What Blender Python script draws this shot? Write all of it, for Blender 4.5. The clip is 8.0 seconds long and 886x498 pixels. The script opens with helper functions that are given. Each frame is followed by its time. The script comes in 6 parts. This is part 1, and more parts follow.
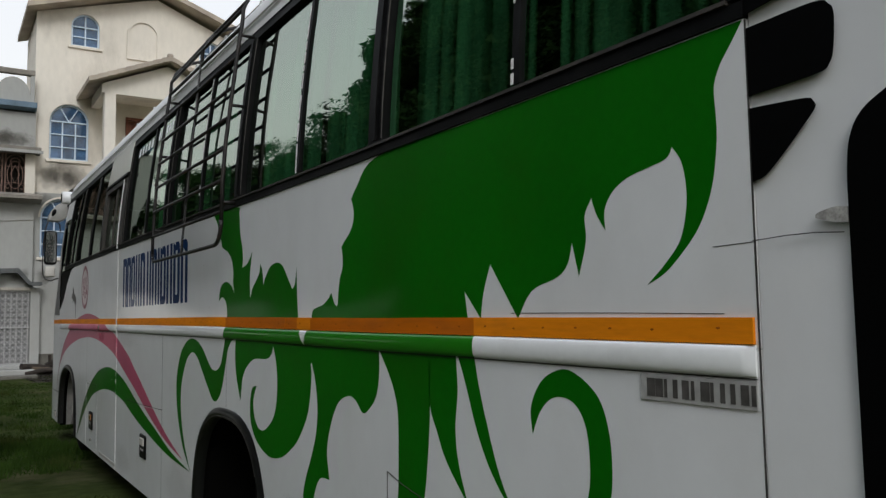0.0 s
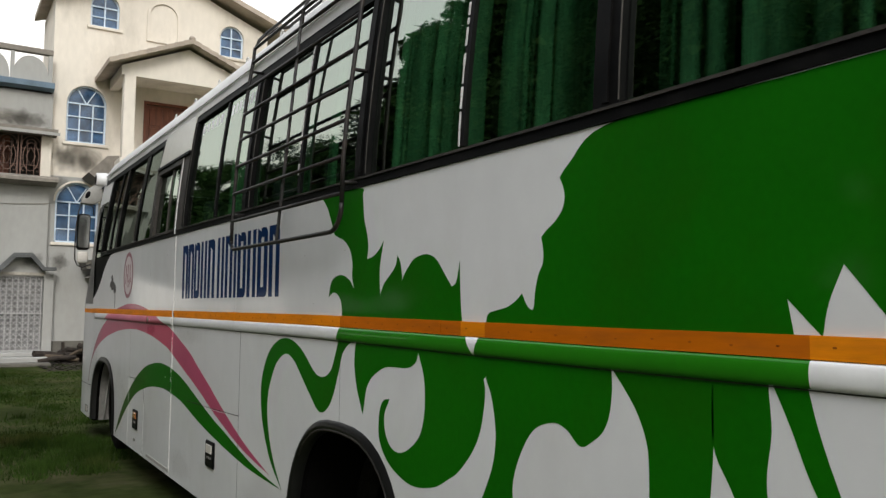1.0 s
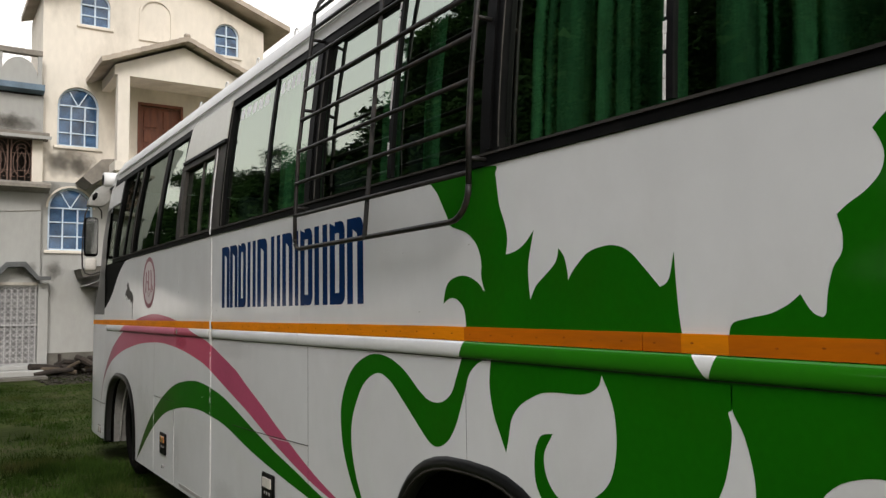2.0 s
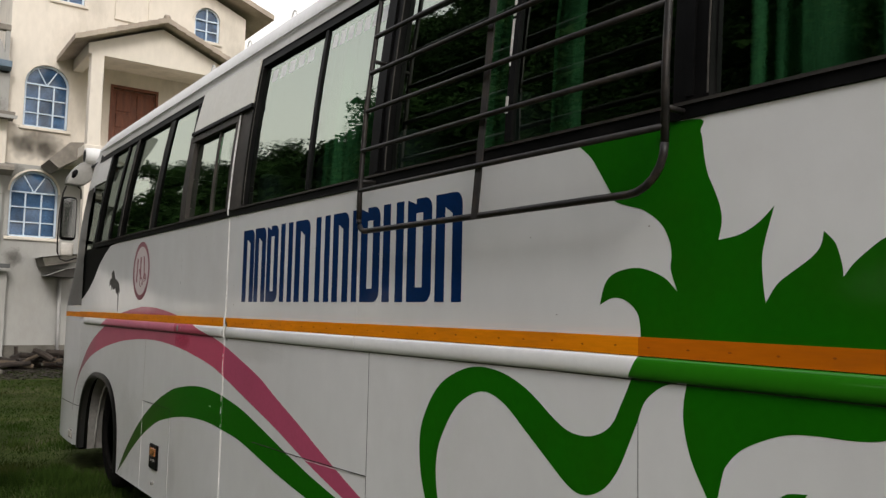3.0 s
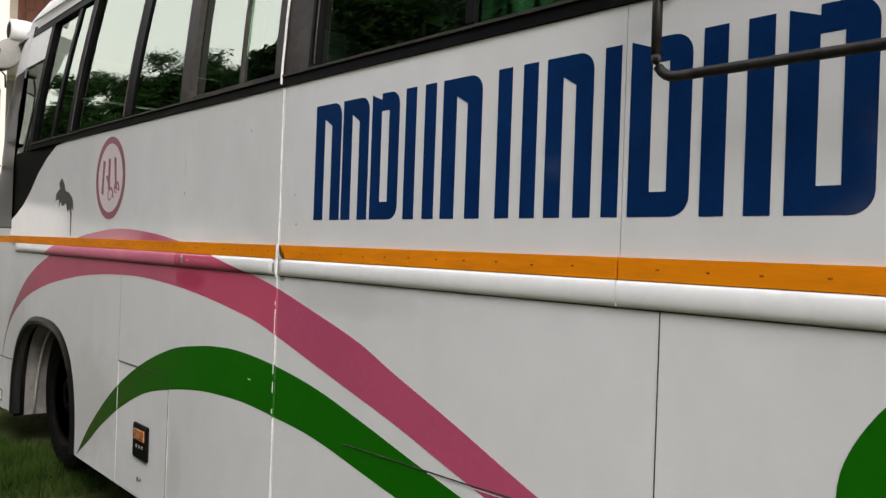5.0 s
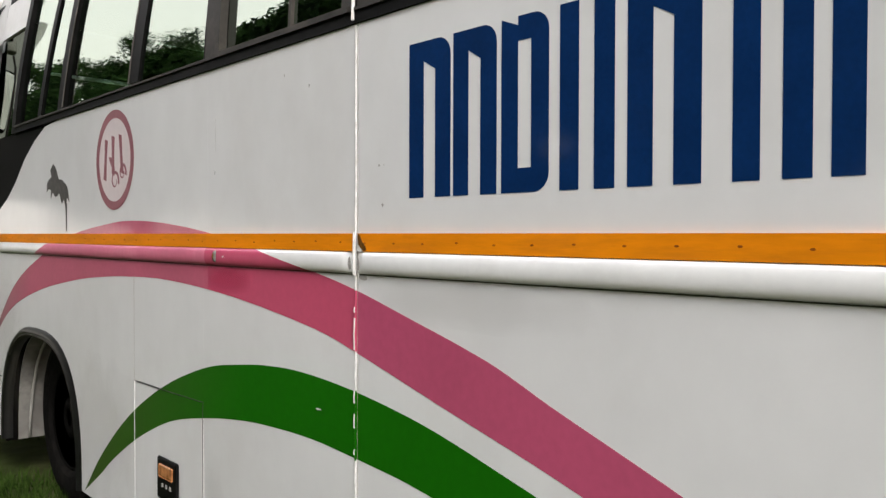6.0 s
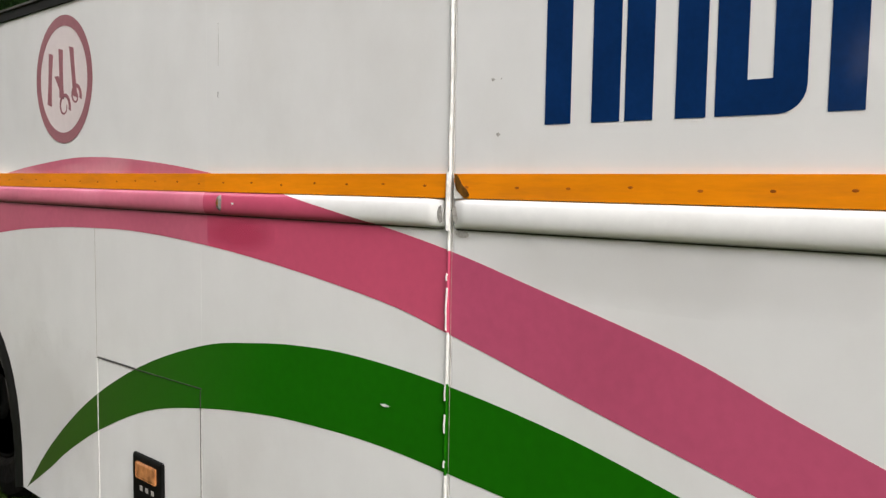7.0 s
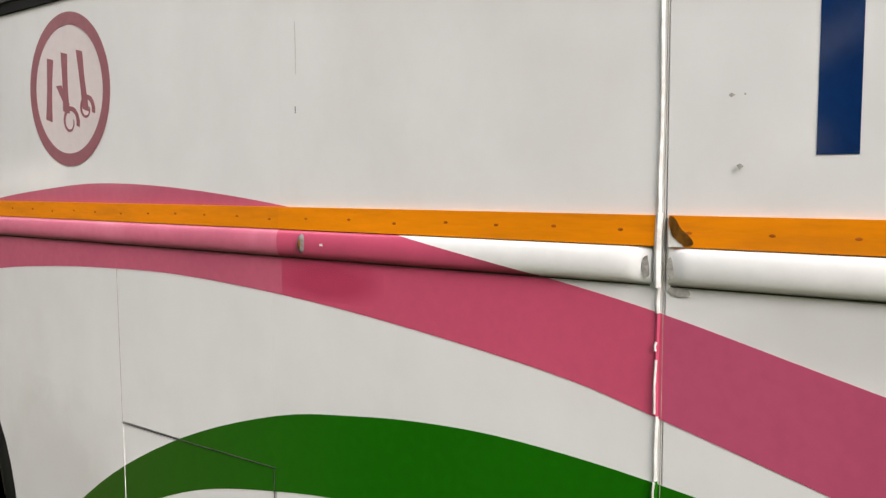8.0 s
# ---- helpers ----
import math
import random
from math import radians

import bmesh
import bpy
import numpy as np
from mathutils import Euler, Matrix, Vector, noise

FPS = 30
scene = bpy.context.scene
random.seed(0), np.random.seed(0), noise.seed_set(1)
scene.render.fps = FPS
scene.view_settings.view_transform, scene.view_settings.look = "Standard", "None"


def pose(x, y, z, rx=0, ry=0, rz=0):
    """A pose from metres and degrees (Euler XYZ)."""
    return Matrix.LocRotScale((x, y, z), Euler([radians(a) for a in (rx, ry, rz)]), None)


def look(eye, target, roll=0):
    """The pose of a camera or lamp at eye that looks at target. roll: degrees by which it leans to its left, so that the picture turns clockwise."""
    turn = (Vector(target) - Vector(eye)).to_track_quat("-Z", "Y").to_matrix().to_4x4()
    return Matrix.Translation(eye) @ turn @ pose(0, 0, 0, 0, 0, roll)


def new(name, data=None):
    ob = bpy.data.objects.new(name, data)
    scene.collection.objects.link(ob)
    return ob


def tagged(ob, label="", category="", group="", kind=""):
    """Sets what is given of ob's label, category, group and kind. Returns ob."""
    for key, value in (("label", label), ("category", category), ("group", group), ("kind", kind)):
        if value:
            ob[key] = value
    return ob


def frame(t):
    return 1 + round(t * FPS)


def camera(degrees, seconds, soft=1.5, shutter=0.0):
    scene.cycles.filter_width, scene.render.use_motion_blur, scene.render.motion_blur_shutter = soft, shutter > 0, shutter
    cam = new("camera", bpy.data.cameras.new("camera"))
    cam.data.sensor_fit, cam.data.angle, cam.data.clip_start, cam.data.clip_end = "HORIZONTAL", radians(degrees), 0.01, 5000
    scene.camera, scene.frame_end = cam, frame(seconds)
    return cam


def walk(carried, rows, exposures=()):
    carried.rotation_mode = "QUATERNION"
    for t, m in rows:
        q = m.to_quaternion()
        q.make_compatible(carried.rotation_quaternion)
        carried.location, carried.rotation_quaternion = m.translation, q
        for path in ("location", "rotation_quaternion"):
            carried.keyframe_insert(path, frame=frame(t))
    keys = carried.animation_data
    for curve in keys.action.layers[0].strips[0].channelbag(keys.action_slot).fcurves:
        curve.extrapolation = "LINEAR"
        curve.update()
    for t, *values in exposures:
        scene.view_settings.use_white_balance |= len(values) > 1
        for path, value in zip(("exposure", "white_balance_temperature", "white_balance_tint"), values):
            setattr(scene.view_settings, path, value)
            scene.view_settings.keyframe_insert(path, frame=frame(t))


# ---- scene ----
cam = camera(58.0, 8.0, soft=1.4)
PATH = [
    (0, (-1.282, 0.421, 1.506), (-0.218, 2.107, 1.667), -0.9),
    (0.3, (-1.344, 0.696, 1.525), (-0.278, 2.379, 1.702), -0.5),
    (0.5, (-1.395, 0.871, 1.535), (-0.334, 2.559, 1.698), -0.2),
    (1, (-1.545, 1.278, 1.543), (-0.482, 2.966, 1.691), 0.5),
    (1.5, (-1.608, 1.716, 1.546), (-0.545, 3.402, 1.706), 0.0),
    (1.7, (-1.619, 1.911, 1.556), (-0.555, 3.597, 1.713), -0.6),
    (2.8, (-1.706, 2.953, 1.585), (-0.537, 4.57, 1.722), 0.3),
    (3, (-1.687, 3.149, 1.555), (-0.524, 4.768, 1.717), 1.2),
    (3.5, (-1.684, 3.627, 1.52), (-0.483, 5.219, 1.677), 1.4),
    (4, (-1.661, 4.078, 1.497), (-0.386, 5.616, 1.606), 1.4),
    (4.5, (-1.537, 4.538, 1.504), (-0.226, 6.047, 1.537), 1.4),
    (4.8, (-1.512, 4.83, 1.508), (-0.188, 6.329, 1.496), 1.8),
    (5, (-1.505, 5.019, 1.509), (-0.178, 6.515, 1.512), 2.0),
    (6.3, (-1.303, 6.052, 1.499), (0.084, 7.491, 1.436), -1.0),
    (6.5, (-1.297, 6.211, 1.511), (0.148, 7.592, 1.433), -0.7),
    (7, (-1.257, 6.549, 1.479), (0.244, 7.861, 1.325), 0.9),
    (7.5, (-1.187, 6.867, 1.542), (0.327, 8.162, 1.37), 1.1),
    (8, (-1.241, 7.14, 1.563), (0.355, 8.333, 1.394), -0.3),
]
EXPOSURES = [(0.0, -0.55, 5700, 8), (1.0, -0.06, 5990, 9), (1.5, 0.02, 6070, 10), (3.0, -0.10, 6170, 12), (3.5, -0.04, 6180, 12), (4.0, 0.44, 6130, 12), (4.5, 0.46, 6120, 12), (5.0, 0.50, 6070, 13), (6.5, 0.89, 6140, 12), (8.0, 1.00, 6270, 13)]
walk(cam, [(t, look(eye, target, roll)) for t, eye, target, roll in PATH], EXPOSURES)

# ---- light ----
SUN_ELEVATION, SUN_AZIMUTH = radians(38), radians(200)
world = bpy.data.worlds.new("sky")
scene.world = world
world.use_nodes = True
wn = world.node_tree.nodes
wl = world.node_tree.links
sky_tex = wn.new("ShaderNodeTexSky")
sky_tex.sky_type = "NISHITA"
sky_tex.sun_disc = False
sky_tex.sun_elevation, sky_tex.sun_rotation = SUN_ELEVATION, SUN_AZIMUTH
sky_tex.dust_density, sky_tex.air_density = 6.0, 1.2
haze = wn.new("ShaderNodeMixRGB")
haze.inputs["Fac"].default_value = 0.80
coord = wn.new("ShaderNodeTexCoord")
apart = wn.new("ShaderNodeSeparateXYZ")
wl.new(coord.outputs["Generated"], apart.inputs["Vector"])
height = wn.new("ShaderNodeMapRange")
height.inputs["From Min"].default_value, height.inputs["From Max"].default_value = 0.0, 0.8
wl.new(apart.outputs["Z"], height.inputs["Value"])
veil = wn.new("ShaderNodeMixRGB")
veil.inputs["Color1"].default_value = (16.2, 14.4, 12.0, 1)
veil.inputs["Color2"].default_value = (12.0, 12.0, 12.1, 1)
wl.new(height.outputs["Result"], veil.inputs["Fac"])
wl.new(veil.outputs["Color"], haze.inputs["Color2"])
wl.new(sky_tex.outputs["Color"], haze.inputs["Color1"])
wl.new(haze.outputs["Color"], wn["Background"].inputs["Color"])
wn["Background"].inputs["Strength"].default_value = 0.12

sun = new("sun", bpy.data.lights.new("sun", "SUN"))
sun.data.energy, sun.data.angle, sun.data.color = 1.9, radians(20), (1.0, 0.95, 0.87)
SUN_DIR = Vector((math.sin(SUN_AZIMUTH) * math.cos(SUN_ELEVATION), math.cos(SUN_AZIMUTH) * math.cos(SUN_ELEVATION), math.sin(SUN_ELEVATION)))
sun.rotation_euler = (-SUN_DIR).to_track_quat("-Z", "Y").to_euler()

# ---- materials ----
def material(name, colour, rough=0.6, metal=0.0, vary=0.15, scale=3.0, fine=40.0, bump=0.0, bump_scale=60.0, coat=0.0, stain=None, stain_amount=0.0, stain_scale=1.2, stretch=(1, 1, 1), spec=0.5):
    """A principled surface whose colour varies at two scales, with optional stains and fine relief."""
    m = bpy.data.materials.new(name)
    m.use_nodes = True
    n, l = m.node_tree.nodes, m.node_tree.links
    b = n["Principled BSDF"]
    b.inputs["Roughness"].default_value = rough
    b.inputs["Specular IOR Level"].default_value = spec
    b.inputs["Metallic"].default_value = metal
    b.inputs["Coat Weight"].default_value = coat
    b.inputs["Coat Roughness"].default_value = 0.08
    geo = n.new("ShaderNodeNewGeometry")
    mapping = n.new("ShaderNodeMapping")
    mapping.inputs["Scale"].default_value = stretch
    l.new(geo.outputs["Position"], mapping.inputs["Vector"])
    out = None
    base = n.new("ShaderNodeRGB")
    base.outputs[0].default_value = (*colour, 1)
    out = base.outputs[0]
    for k, (s, a) in enumerate(((scale, vary), (fine, vary * 0.6))):
        tex = n.new("ShaderNodeTexNoise")
        tex.inputs["Scale"].default_value = s
        tex.inputs["Detail"].default_value = 5
        l.new(mapping.outputs["Vector"], tex.inputs["Vector"])
        ramp = n.new("ShaderNodeMapRange")
        ramp.inputs["From Min"].default_value, ramp.inputs["From Max"].default_value = 0.3, 0.7
        ramp.inputs["To Min"].default_value, ramp.inputs["To Max"].default_value = 1 - a, 1 + a
        l.new(tex.outputs["Fac"], ramp.inputs["Value"])
        mul = n.new("ShaderNodeVectorMath")
        mul.operation = "SCALE"
        l.new(out, mul.inputs[0])
        l.new(ramp.outputs["Result"], mul.inputs["Scale"])
        out = mul.outputs["Vector"]
    if stain:
        tex = n.new("ShaderNodeTexNoise")
        tex.inputs["Scale"].default_value = stain_scale
        tex.inputs["Detail"].default_value = 8
        tex.inputs["Roughness"].default_value = 0.65
        l.new(mapping.outputs["Vector"], tex.inputs["Vector"])
        ramp = n.new("ShaderNodeMapRange")
        ramp.inputs["From Min"].default_value, ramp.inputs["From Max"].default_value = 0.5, 0.72
        ramp.inputs["To Min"].default_value, ramp.inputs["To Max"].default_value = 0.0, stain_amount
        l.new(tex.outputs["Fac"], ramp.inputs["Value"])
        mix = n.new("ShaderNodeMixRGB")
        mix.inputs["Color2"].default_value = (*stain, 1)
        l.new(ramp.outputs["Result"], mix.inputs["Fac"])
        l.new(out, mix.inputs["Color1"])
        out = mix.outputs["Color"]
    l.new(out, b.inputs["Base Color"])
    if bump:
        tex = n.new("ShaderNodeTexNoise")
        tex.inputs["Scale"].default_value = bump_scale
        tex.inputs["Detail"].default_value = 4
        l.new(mapping.outputs["Vector"], tex.inputs["Vector"])
        bm_node = n.new("ShaderNodeBump")
        bm_node.inputs["Strength"].default_value = bump
        bm_node.inputs["Distance"].default_value = 0.02
        l.new(tex.outputs["Fac"], bm_node.inputs["Height"])
        l.new(bm_node.outputs["Normal"], b.inputs["Normal"])
    return m


def weathered(m, y0, y1, colour):
    """Paint that runs over into a second colour along the coach, from y0 to y1."""
    n, l = m.node_tree.nodes, m.node_tree.links
    base = n["Principled BSDF"].inputs["Base Color"]
    paint = base.links[0].from_socket
    geo = n.new("ShaderNodeNewGeometry")
    split = n.new("ShaderNodeSeparateXYZ")
    l.new(geo.outputs["Position"], split.inputs["Vector"])
    ramp = n.new("ShaderNodeMapRange")
    ramp.inputs["From Min"].default_value, ramp.inputs["From Max"].default_value = y0, y1
    l.new(split.outputs["Y"], ramp.inputs["Value"])
    mix = n.new("ShaderNodeMixRGB")
    mix.inputs["Color2"].default_value = (*colour, 1)
    l.new(ramp.outputs["Result"], mix.inputs["Fac"])
    l.new(paint, mix.inputs["Color1"])
    l.new(mix.outputs["Color"], base)
    return m


def stain_material(name, colour, amount, axis, scale=4.0, reach=1.15):
    """A blotchy stain that thins out towards the rim of the sheet it lies on."""
    m = bpy.data.materials.new(name)
    m.use_nodes = True
    n, l = m.node_tree.nodes, m.node_tree.links
    b = n["Principled BSDF"]
    b.inputs["Base Color"].default_value = (*colour, 1)
    b.inputs["Roughness"].default_value = 0.9
    b.inputs["Specular IOR Level"].default_value = 0.1
    coord = n.new("ShaderNodeTexCoord")
    centre = n.new("ShaderNodeVectorMath")
    centre.operation = "MULTIPLY_ADD"
    centre.inputs[1].default_value = [2 * a for a in axis]
    centre.inputs[2].default_value = [-a for a in axis]
    l.new(coord.outputs["Generated"], centre.inputs[0])
    radius = n.new("ShaderNodeVectorMath")
    radius.operation = "LENGTH"
    l.new(centre.outputs["Vector"], radius.inputs[0])
    geo = n.new("ShaderNodeNewGeometry")
    tex = n.new("ShaderNodeTexNoise")
    tex.inputs["Scale"].default_value = scale
    tex.inputs["Detail"].default_value = 8
    tex.inputs["Roughness"].default_value = 0.65
    l.new(geo.outputs["Position"], tex.inputs["Vector"])
    sub = n.new("ShaderNodeMath")
    sub.operation = "MULTIPLY_ADD"
    sub.inputs[1].default_value = -1.0
    l.new(radius.outputs["Value"], sub.inputs[0])
    gain = n.new("ShaderNodeMath")
    gain.operation = "MULTIPLY_ADD"
    gain.inputs[1].default_value = 1.8
    gain.inputs[2].default_value = reach - 0.9
    l.new(tex.outputs["Fac"], gain.inputs[0])
    l.new(gain.outputs["Value"], sub.inputs[2])
    ramp = n.new("ShaderNodeMapRange")
    ramp.inputs["From Min"].default_value, ramp.inputs["From Max"].default_value = 0.0, 0.7
    ramp.inputs["To Min"].default_value, ramp.inputs["To Max"].default_value = 0.0, amount
    l.new(sub.outputs["Value"], ramp.inputs["Value"])
    l.new(ramp.outputs["Result"], b.inputs["Alpha"])
    return m


def glass_material(name, tint, gloss=1.5):
    """Tinted window glass: a clear tint that passes light, with a real surface reflection over it."""
    m = bpy.data.materials.new(name)
    m.use_nodes = True
    n, l = m.node_tree.nodes, m.node_tree.links
    n.remove(n["Principled BSDF"])
    clear = n.new("ShaderNodeBsdfTransparent")
    clear.inputs["Color"].default_value = (*tint, 1)
    mirror = n.new("ShaderNodeBsdfGlossy")
    mirror.inputs["Roughness"].default_value = 0.015
    mirror.inputs["Color"].default_value = (0.88, 0.98, 0.86, 1)
    geo = n.new("ShaderNodeNewGeometry")
    tex = n.new("ShaderNodeTexNoise")
    tex.inputs["Scale"].default_value = 1.3
    l.new(geo.outputs["Position"], tex.inputs["Vector"])
    wavy = n.new("ShaderNodeBump")
    wavy.inputs["Strength"].default_value = 0.05
    wavy.inputs["Distance"].default_value = 0.03
    l.new(tex.outputs["Fac"], wavy.inputs["Height"])
    l.new(wavy.outputs["Normal"], mirror.inputs["Normal"])
    fres = n.new("ShaderNodeFresnel")
    fres.inputs["IOR"].default_value = gloss
    mix = n.new("ShaderNodeMixShader")
    l.new(fres.outputs["Fac"], mix.inputs["Fac"])
    l.new(clear.outputs["BSDF"], mix.inputs[1])
    l.new(mirror.outputs["BSDF"], mix.inputs[2])
    l.new(mix.outputs["Shader"], n["Material Output"].inputs["Surface"])
    return m


WHITE = material("white_coach_paint", (0.692, 0.6877, 0.679), 0.36, vary=0.04, scale=1.2, fine=9, coat=0.5, stain=(0.46, 0.425, 0.375), stain_amount=0.22, stain_scale=1.3, stretch=(1, 0.9, 0.7), bump=0.05, bump_scale=2.2)
CREAM = material("aged_cream_sheet", (0.52, 0.51, 0.44), 0.35, vary=0.06, scale=3, stain=(0.33, 0.31, 0.25), stain_amount=0.35, stain_scale=3, coat=0.3)
ROOF_WHITE = material("white_roof_paint", (0.71, 0.70, 0.68), 0.4, vary=0.06, stain=(0.4, 0.37, 0.32), stain_amount=0.3)
GREEN = material("green_coach_paint", (0.00783, 0.1087, 0.000696), 0.45, vary=0.09, scale=2, spec=0.05, stain=(0.016, 0.062, 0.001), stain_amount=0.35, stain_scale=1.6, coat=0.12)
# Green that turns olive towards the nose.
GREEN_GRADED = weathered(material("graded_green_coach_paint", (0.00783, 0.1087, 0.000696), 0.45, vary=0.09, scale=2, spec=0.05, coat=0.12), 8.25, 9.75, (0.040, 0.078, 0.014))
# Rail white is set brighter than the panels, for sky catching the rail.
RAIL_WHITE = material("sky_lit_white_rail", (0.80, 0.795, 0.78), 0.32, vary=0.04, scale=3, coat=0.6, stain=(0.46, 0.425, 0.375), stain_amount=0.2, stain_scale=4)
# Rail green is raised above the decal green to carry its highlight.
RAIL_GREEN = material("sky_lit_green_rail", (0.018, 0.165, 0.002), 0.42, vary=0.06, scale=2, spec=0.18, coat=0.5)
PINK = material("rose_coach_paint", (0.5046, 0.07656, 0.1436), 0.45, vary=0.06, scale=2, spec=0.10, coat=0.45)
ORANGE = material("orange_reflective_tape", (0.74, 0.228, 0.00174), 0.45, vary=0.09, scale=7, fine=60, stain=(0.25, 0.08, 0.02), stain_amount=0.35, stain_scale=9, stretch=(1, 0.3, 2), spec=0.04)
ORANGE_DARK = material("orange_tape_over_dark_paint", (0.50, 0.125, 0.002), 0.45, vary=0.09, scale=7, fine=60, stain=(0.2, 0.07, 0.02), stain_amount=0.35, stain_scale=9, stretch=(1, 0.3, 2), spec=0.04)
ORANGE_MILD = material("orange_tape_over_rose_paint", (0.696, 0.2175, 0.00348), 0.45, vary=0.09, scale=7, fine=60, stain=(0.25, 0.08, 0.02), stain_amount=0.35, stain_scale=9, stretch=(1, 0.3, 2), spec=0.04)
RIVET = material("dull_rivet", (0.30, 0.075, 0.008), 0.7, vary=0.4, scale=30, spec=0.06)
RIVET_DARK = material("curled_tape_glue", (0.13, 0.055, 0.008), 0.8, vary=0.5, scale=60, spec=0.08)
LINER = material("dusty_wheel_liner", (0.187, 0.1785, 0.1615), 0.8, vary=0.25, scale=6, stain=(0.07, 0.06, 0.05), stain_amount=0.8, stain_scale=5)
# Lighter than the liner: the rib's highlight is in this colour.
LINER_RIB = material("pale_liner_rib", (0.34, 0.33, 0.30), 0.6, vary=0.15, scale=8)
NAVY = material("navy_vinyl", (0.00348, 0.02262, 0.09135), 0.5, vary=0.12, scale=9, fine=80, spec=0.03, coat=0.3)
# Paler rose for the rail: the sky's reflection is put into the colour.
SHEEN_ROSE = material("sky_sheen_rose_rail", (0.5394, 0.1348, 0.2088), 0.4, vary=0.08, scale=3, stain=(0.66, 0.24, 0.32), stain_amount=0.5, stain_scale=3, spec=0.25)
MAROON = material("mauve_decal_ink", (0.261, 0.0957, 0.1131), 0.5, vary=0.1)
PALE_ROSE = material("pale_rose_decal", (0.609, 0.5394, 0.5307), 0.5, vary=0.04)
CHARCOAL = material("charcoal_decal_ink", (0.06, 0.055, 0.05), 0.5, vary=0.3, scale=30)
BLACK = material("black_trim_paint", (0.0035, 0.0035, 0.0035), 0.5, vary=0.2, scale=6, stain=(0.03, 0.027, 0.025), stain_amount=0.2, stain_scale=6, spec=0.08)
TRIM_RUBBER = material("black_arch_rubber", (0.006, 0.006, 0.006), 0.35, vary=0.2, scale=6, spec=0.45)
GLOSS_BLACK = material("black_panel", (0.002, 0.002, 0.002), 0.5, vary=0.1, spec=0.03)
# White moulding greyed down, with the arm's shade in the colour.
ARM_GREY = material("shaded_white_moulding", (0.27, 0.26, 0.235), 0.55, vary=0.12, scale=8)
MOULD = stain_material("black_mould", (0.075, 0.068, 0.055), 0.50, (1, 0, 1), 3.4, 0.80)
RAIN_STAIN = stain_material("rain_stain", (0.16, 0.14, 0.11), 0.40, (1, 0, 1), 2.0, 1.0)
ROAD_DIRT = stain_material("road_dirt", (0.20, 0.18, 0.14), 0.09, (0, 1, 1), 6.0)
ROSE_BLEED = stain_material("rose_paint_overspray", (0.50, 0.030, 0.10), 0.32, (0, 1, 1), 5.0)
ROSE_WORN = material("worn_rose_paint", (0.4263, 0.07395, 0.1436), 0.45, vary=0.07, scale=3, spec=0.06, coat=0.45)
ROSE_PALE = weathered(material("graded_rose_paint", (0.4524, 0.1001, 0.161), 0.45, vary=0.07, scale=3, spec=0.06, coat=0.45), 10.7, 11.7, (0.20, 0.15, 0.14))
MIRROR = material("mirror_face", (0.75, 0.77, 0.78), 0.16, metal=1.0, vary=0.03)
RUBBER = material("tyre_rubber", (0.006, 0.0056, 0.0052), 0.9, spec=0.04, vary=0.25, scale=12, stain=(0.03, 0.026, 0.02), stain_amount=0.4, stain_scale=8, bump=0.3)
# Near-black, so wells and hollow parts look as dark as deep shade.
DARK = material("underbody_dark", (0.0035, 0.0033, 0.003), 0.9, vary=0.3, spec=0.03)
STEEL = material("worn_wheel_paint", (0.30, 0.29, 0.27), 0.5, vary=0.15, scale=8, stain=(0.2, 0.16, 0.12), stain_amount=0.6, stain_scale=5)
TUBE = material("dark_painted_tube", (0.018, 0.016, 0.015), 0.45, vary=0.25, scale=20, stain=(0.10, 0.07, 0.05), stain_amount=0.35, stain_scale=14, spec=0.25)
SEALANT = material("white_joint_sealant", (0.648, 0.639, 0.612), 0.6, vary=0.15, scale=20, stain=(0.27, 0.25, 0.21), stain_amount=0.6, stain_scale=16)
SEAM = material("dark_panel_joint", (0.038, 0.035, 0.032), 0.85, spec=0.1, vary=0.3, scale=20)
DENT_GREY = material("dull_dented_metal", (0.155, 0.145, 0.135), 0.7, vary=0.4, scale=45, fine=150, spec=0.15)
JOINT_GREY = material("dirty_joint_line", (0.30, 0.27, 0.23), 0.8, vary=0.4, scale=25)
GREY_SCUFF = material("bare_scuffed_metal", (0.34, 0.325, 0.30), 0.5, vary=0.35, scale=60, fine=200)
PLATE_GREY = material("number_strip_grey", (0.34, 0.33, 0.31), 0.6, vary=0.15, scale=30)
AMBER = material("amber_lens", (0.42, 0.17, 0.06), 0.2, vary=0.25, scale=40, coat=1.0)
LENS_CLEAR = material("pale_lens", (0.62, 0.58, 0.52), 0.25, vary=0.1)
PANE_RUBBER = material("weathered_pane_seal", (0.075, 0.068, 0.060), 0.7, vary=0.35, scale=9, stain=(0.02, 0.018, 0.016), stain_amount=0.7, stain_scale=7, spec=0.2)
# Dusty frame grey; on the sill and trim lips it stands for highlights.
FRAME_GREY = material("dust_and_sheen_grey", (0.030, 0.026, 0.022), 0.55, vary=0.25, scale=7, stain=(0.085, 0.072, 0.058), stain_amount=0.5, stain_scale=5, spec=0.3)
CURTAIN = material("green_curtain_cloth", (0.066, 0.178, 0.086), 0.9, vary=0.35, scale=5, fine=50, stretch=(1, 6, 0.6))
SEAT_CLOTH = material("dark_seat_cloth", (0.03, 0.035, 0.04), 0.9, vary=0.2)
FILM_PALE = material("pale_window_sticker", (0.84, 0.86, 0.84), 0.6, vary=0.1)
BUS_GLASS = glass_material("green_tinted_glass", (0.36, 0.60, 0.42), 4.4)
DARK_GLASS = glass_material("dark_tinted_glass", (0.010, 0.012, 0.012), 1.35)
SCREEN = material("black_windscreen", (0.004, 0.005, 0.005), 0.28, vary=0.2, spec=0.25)
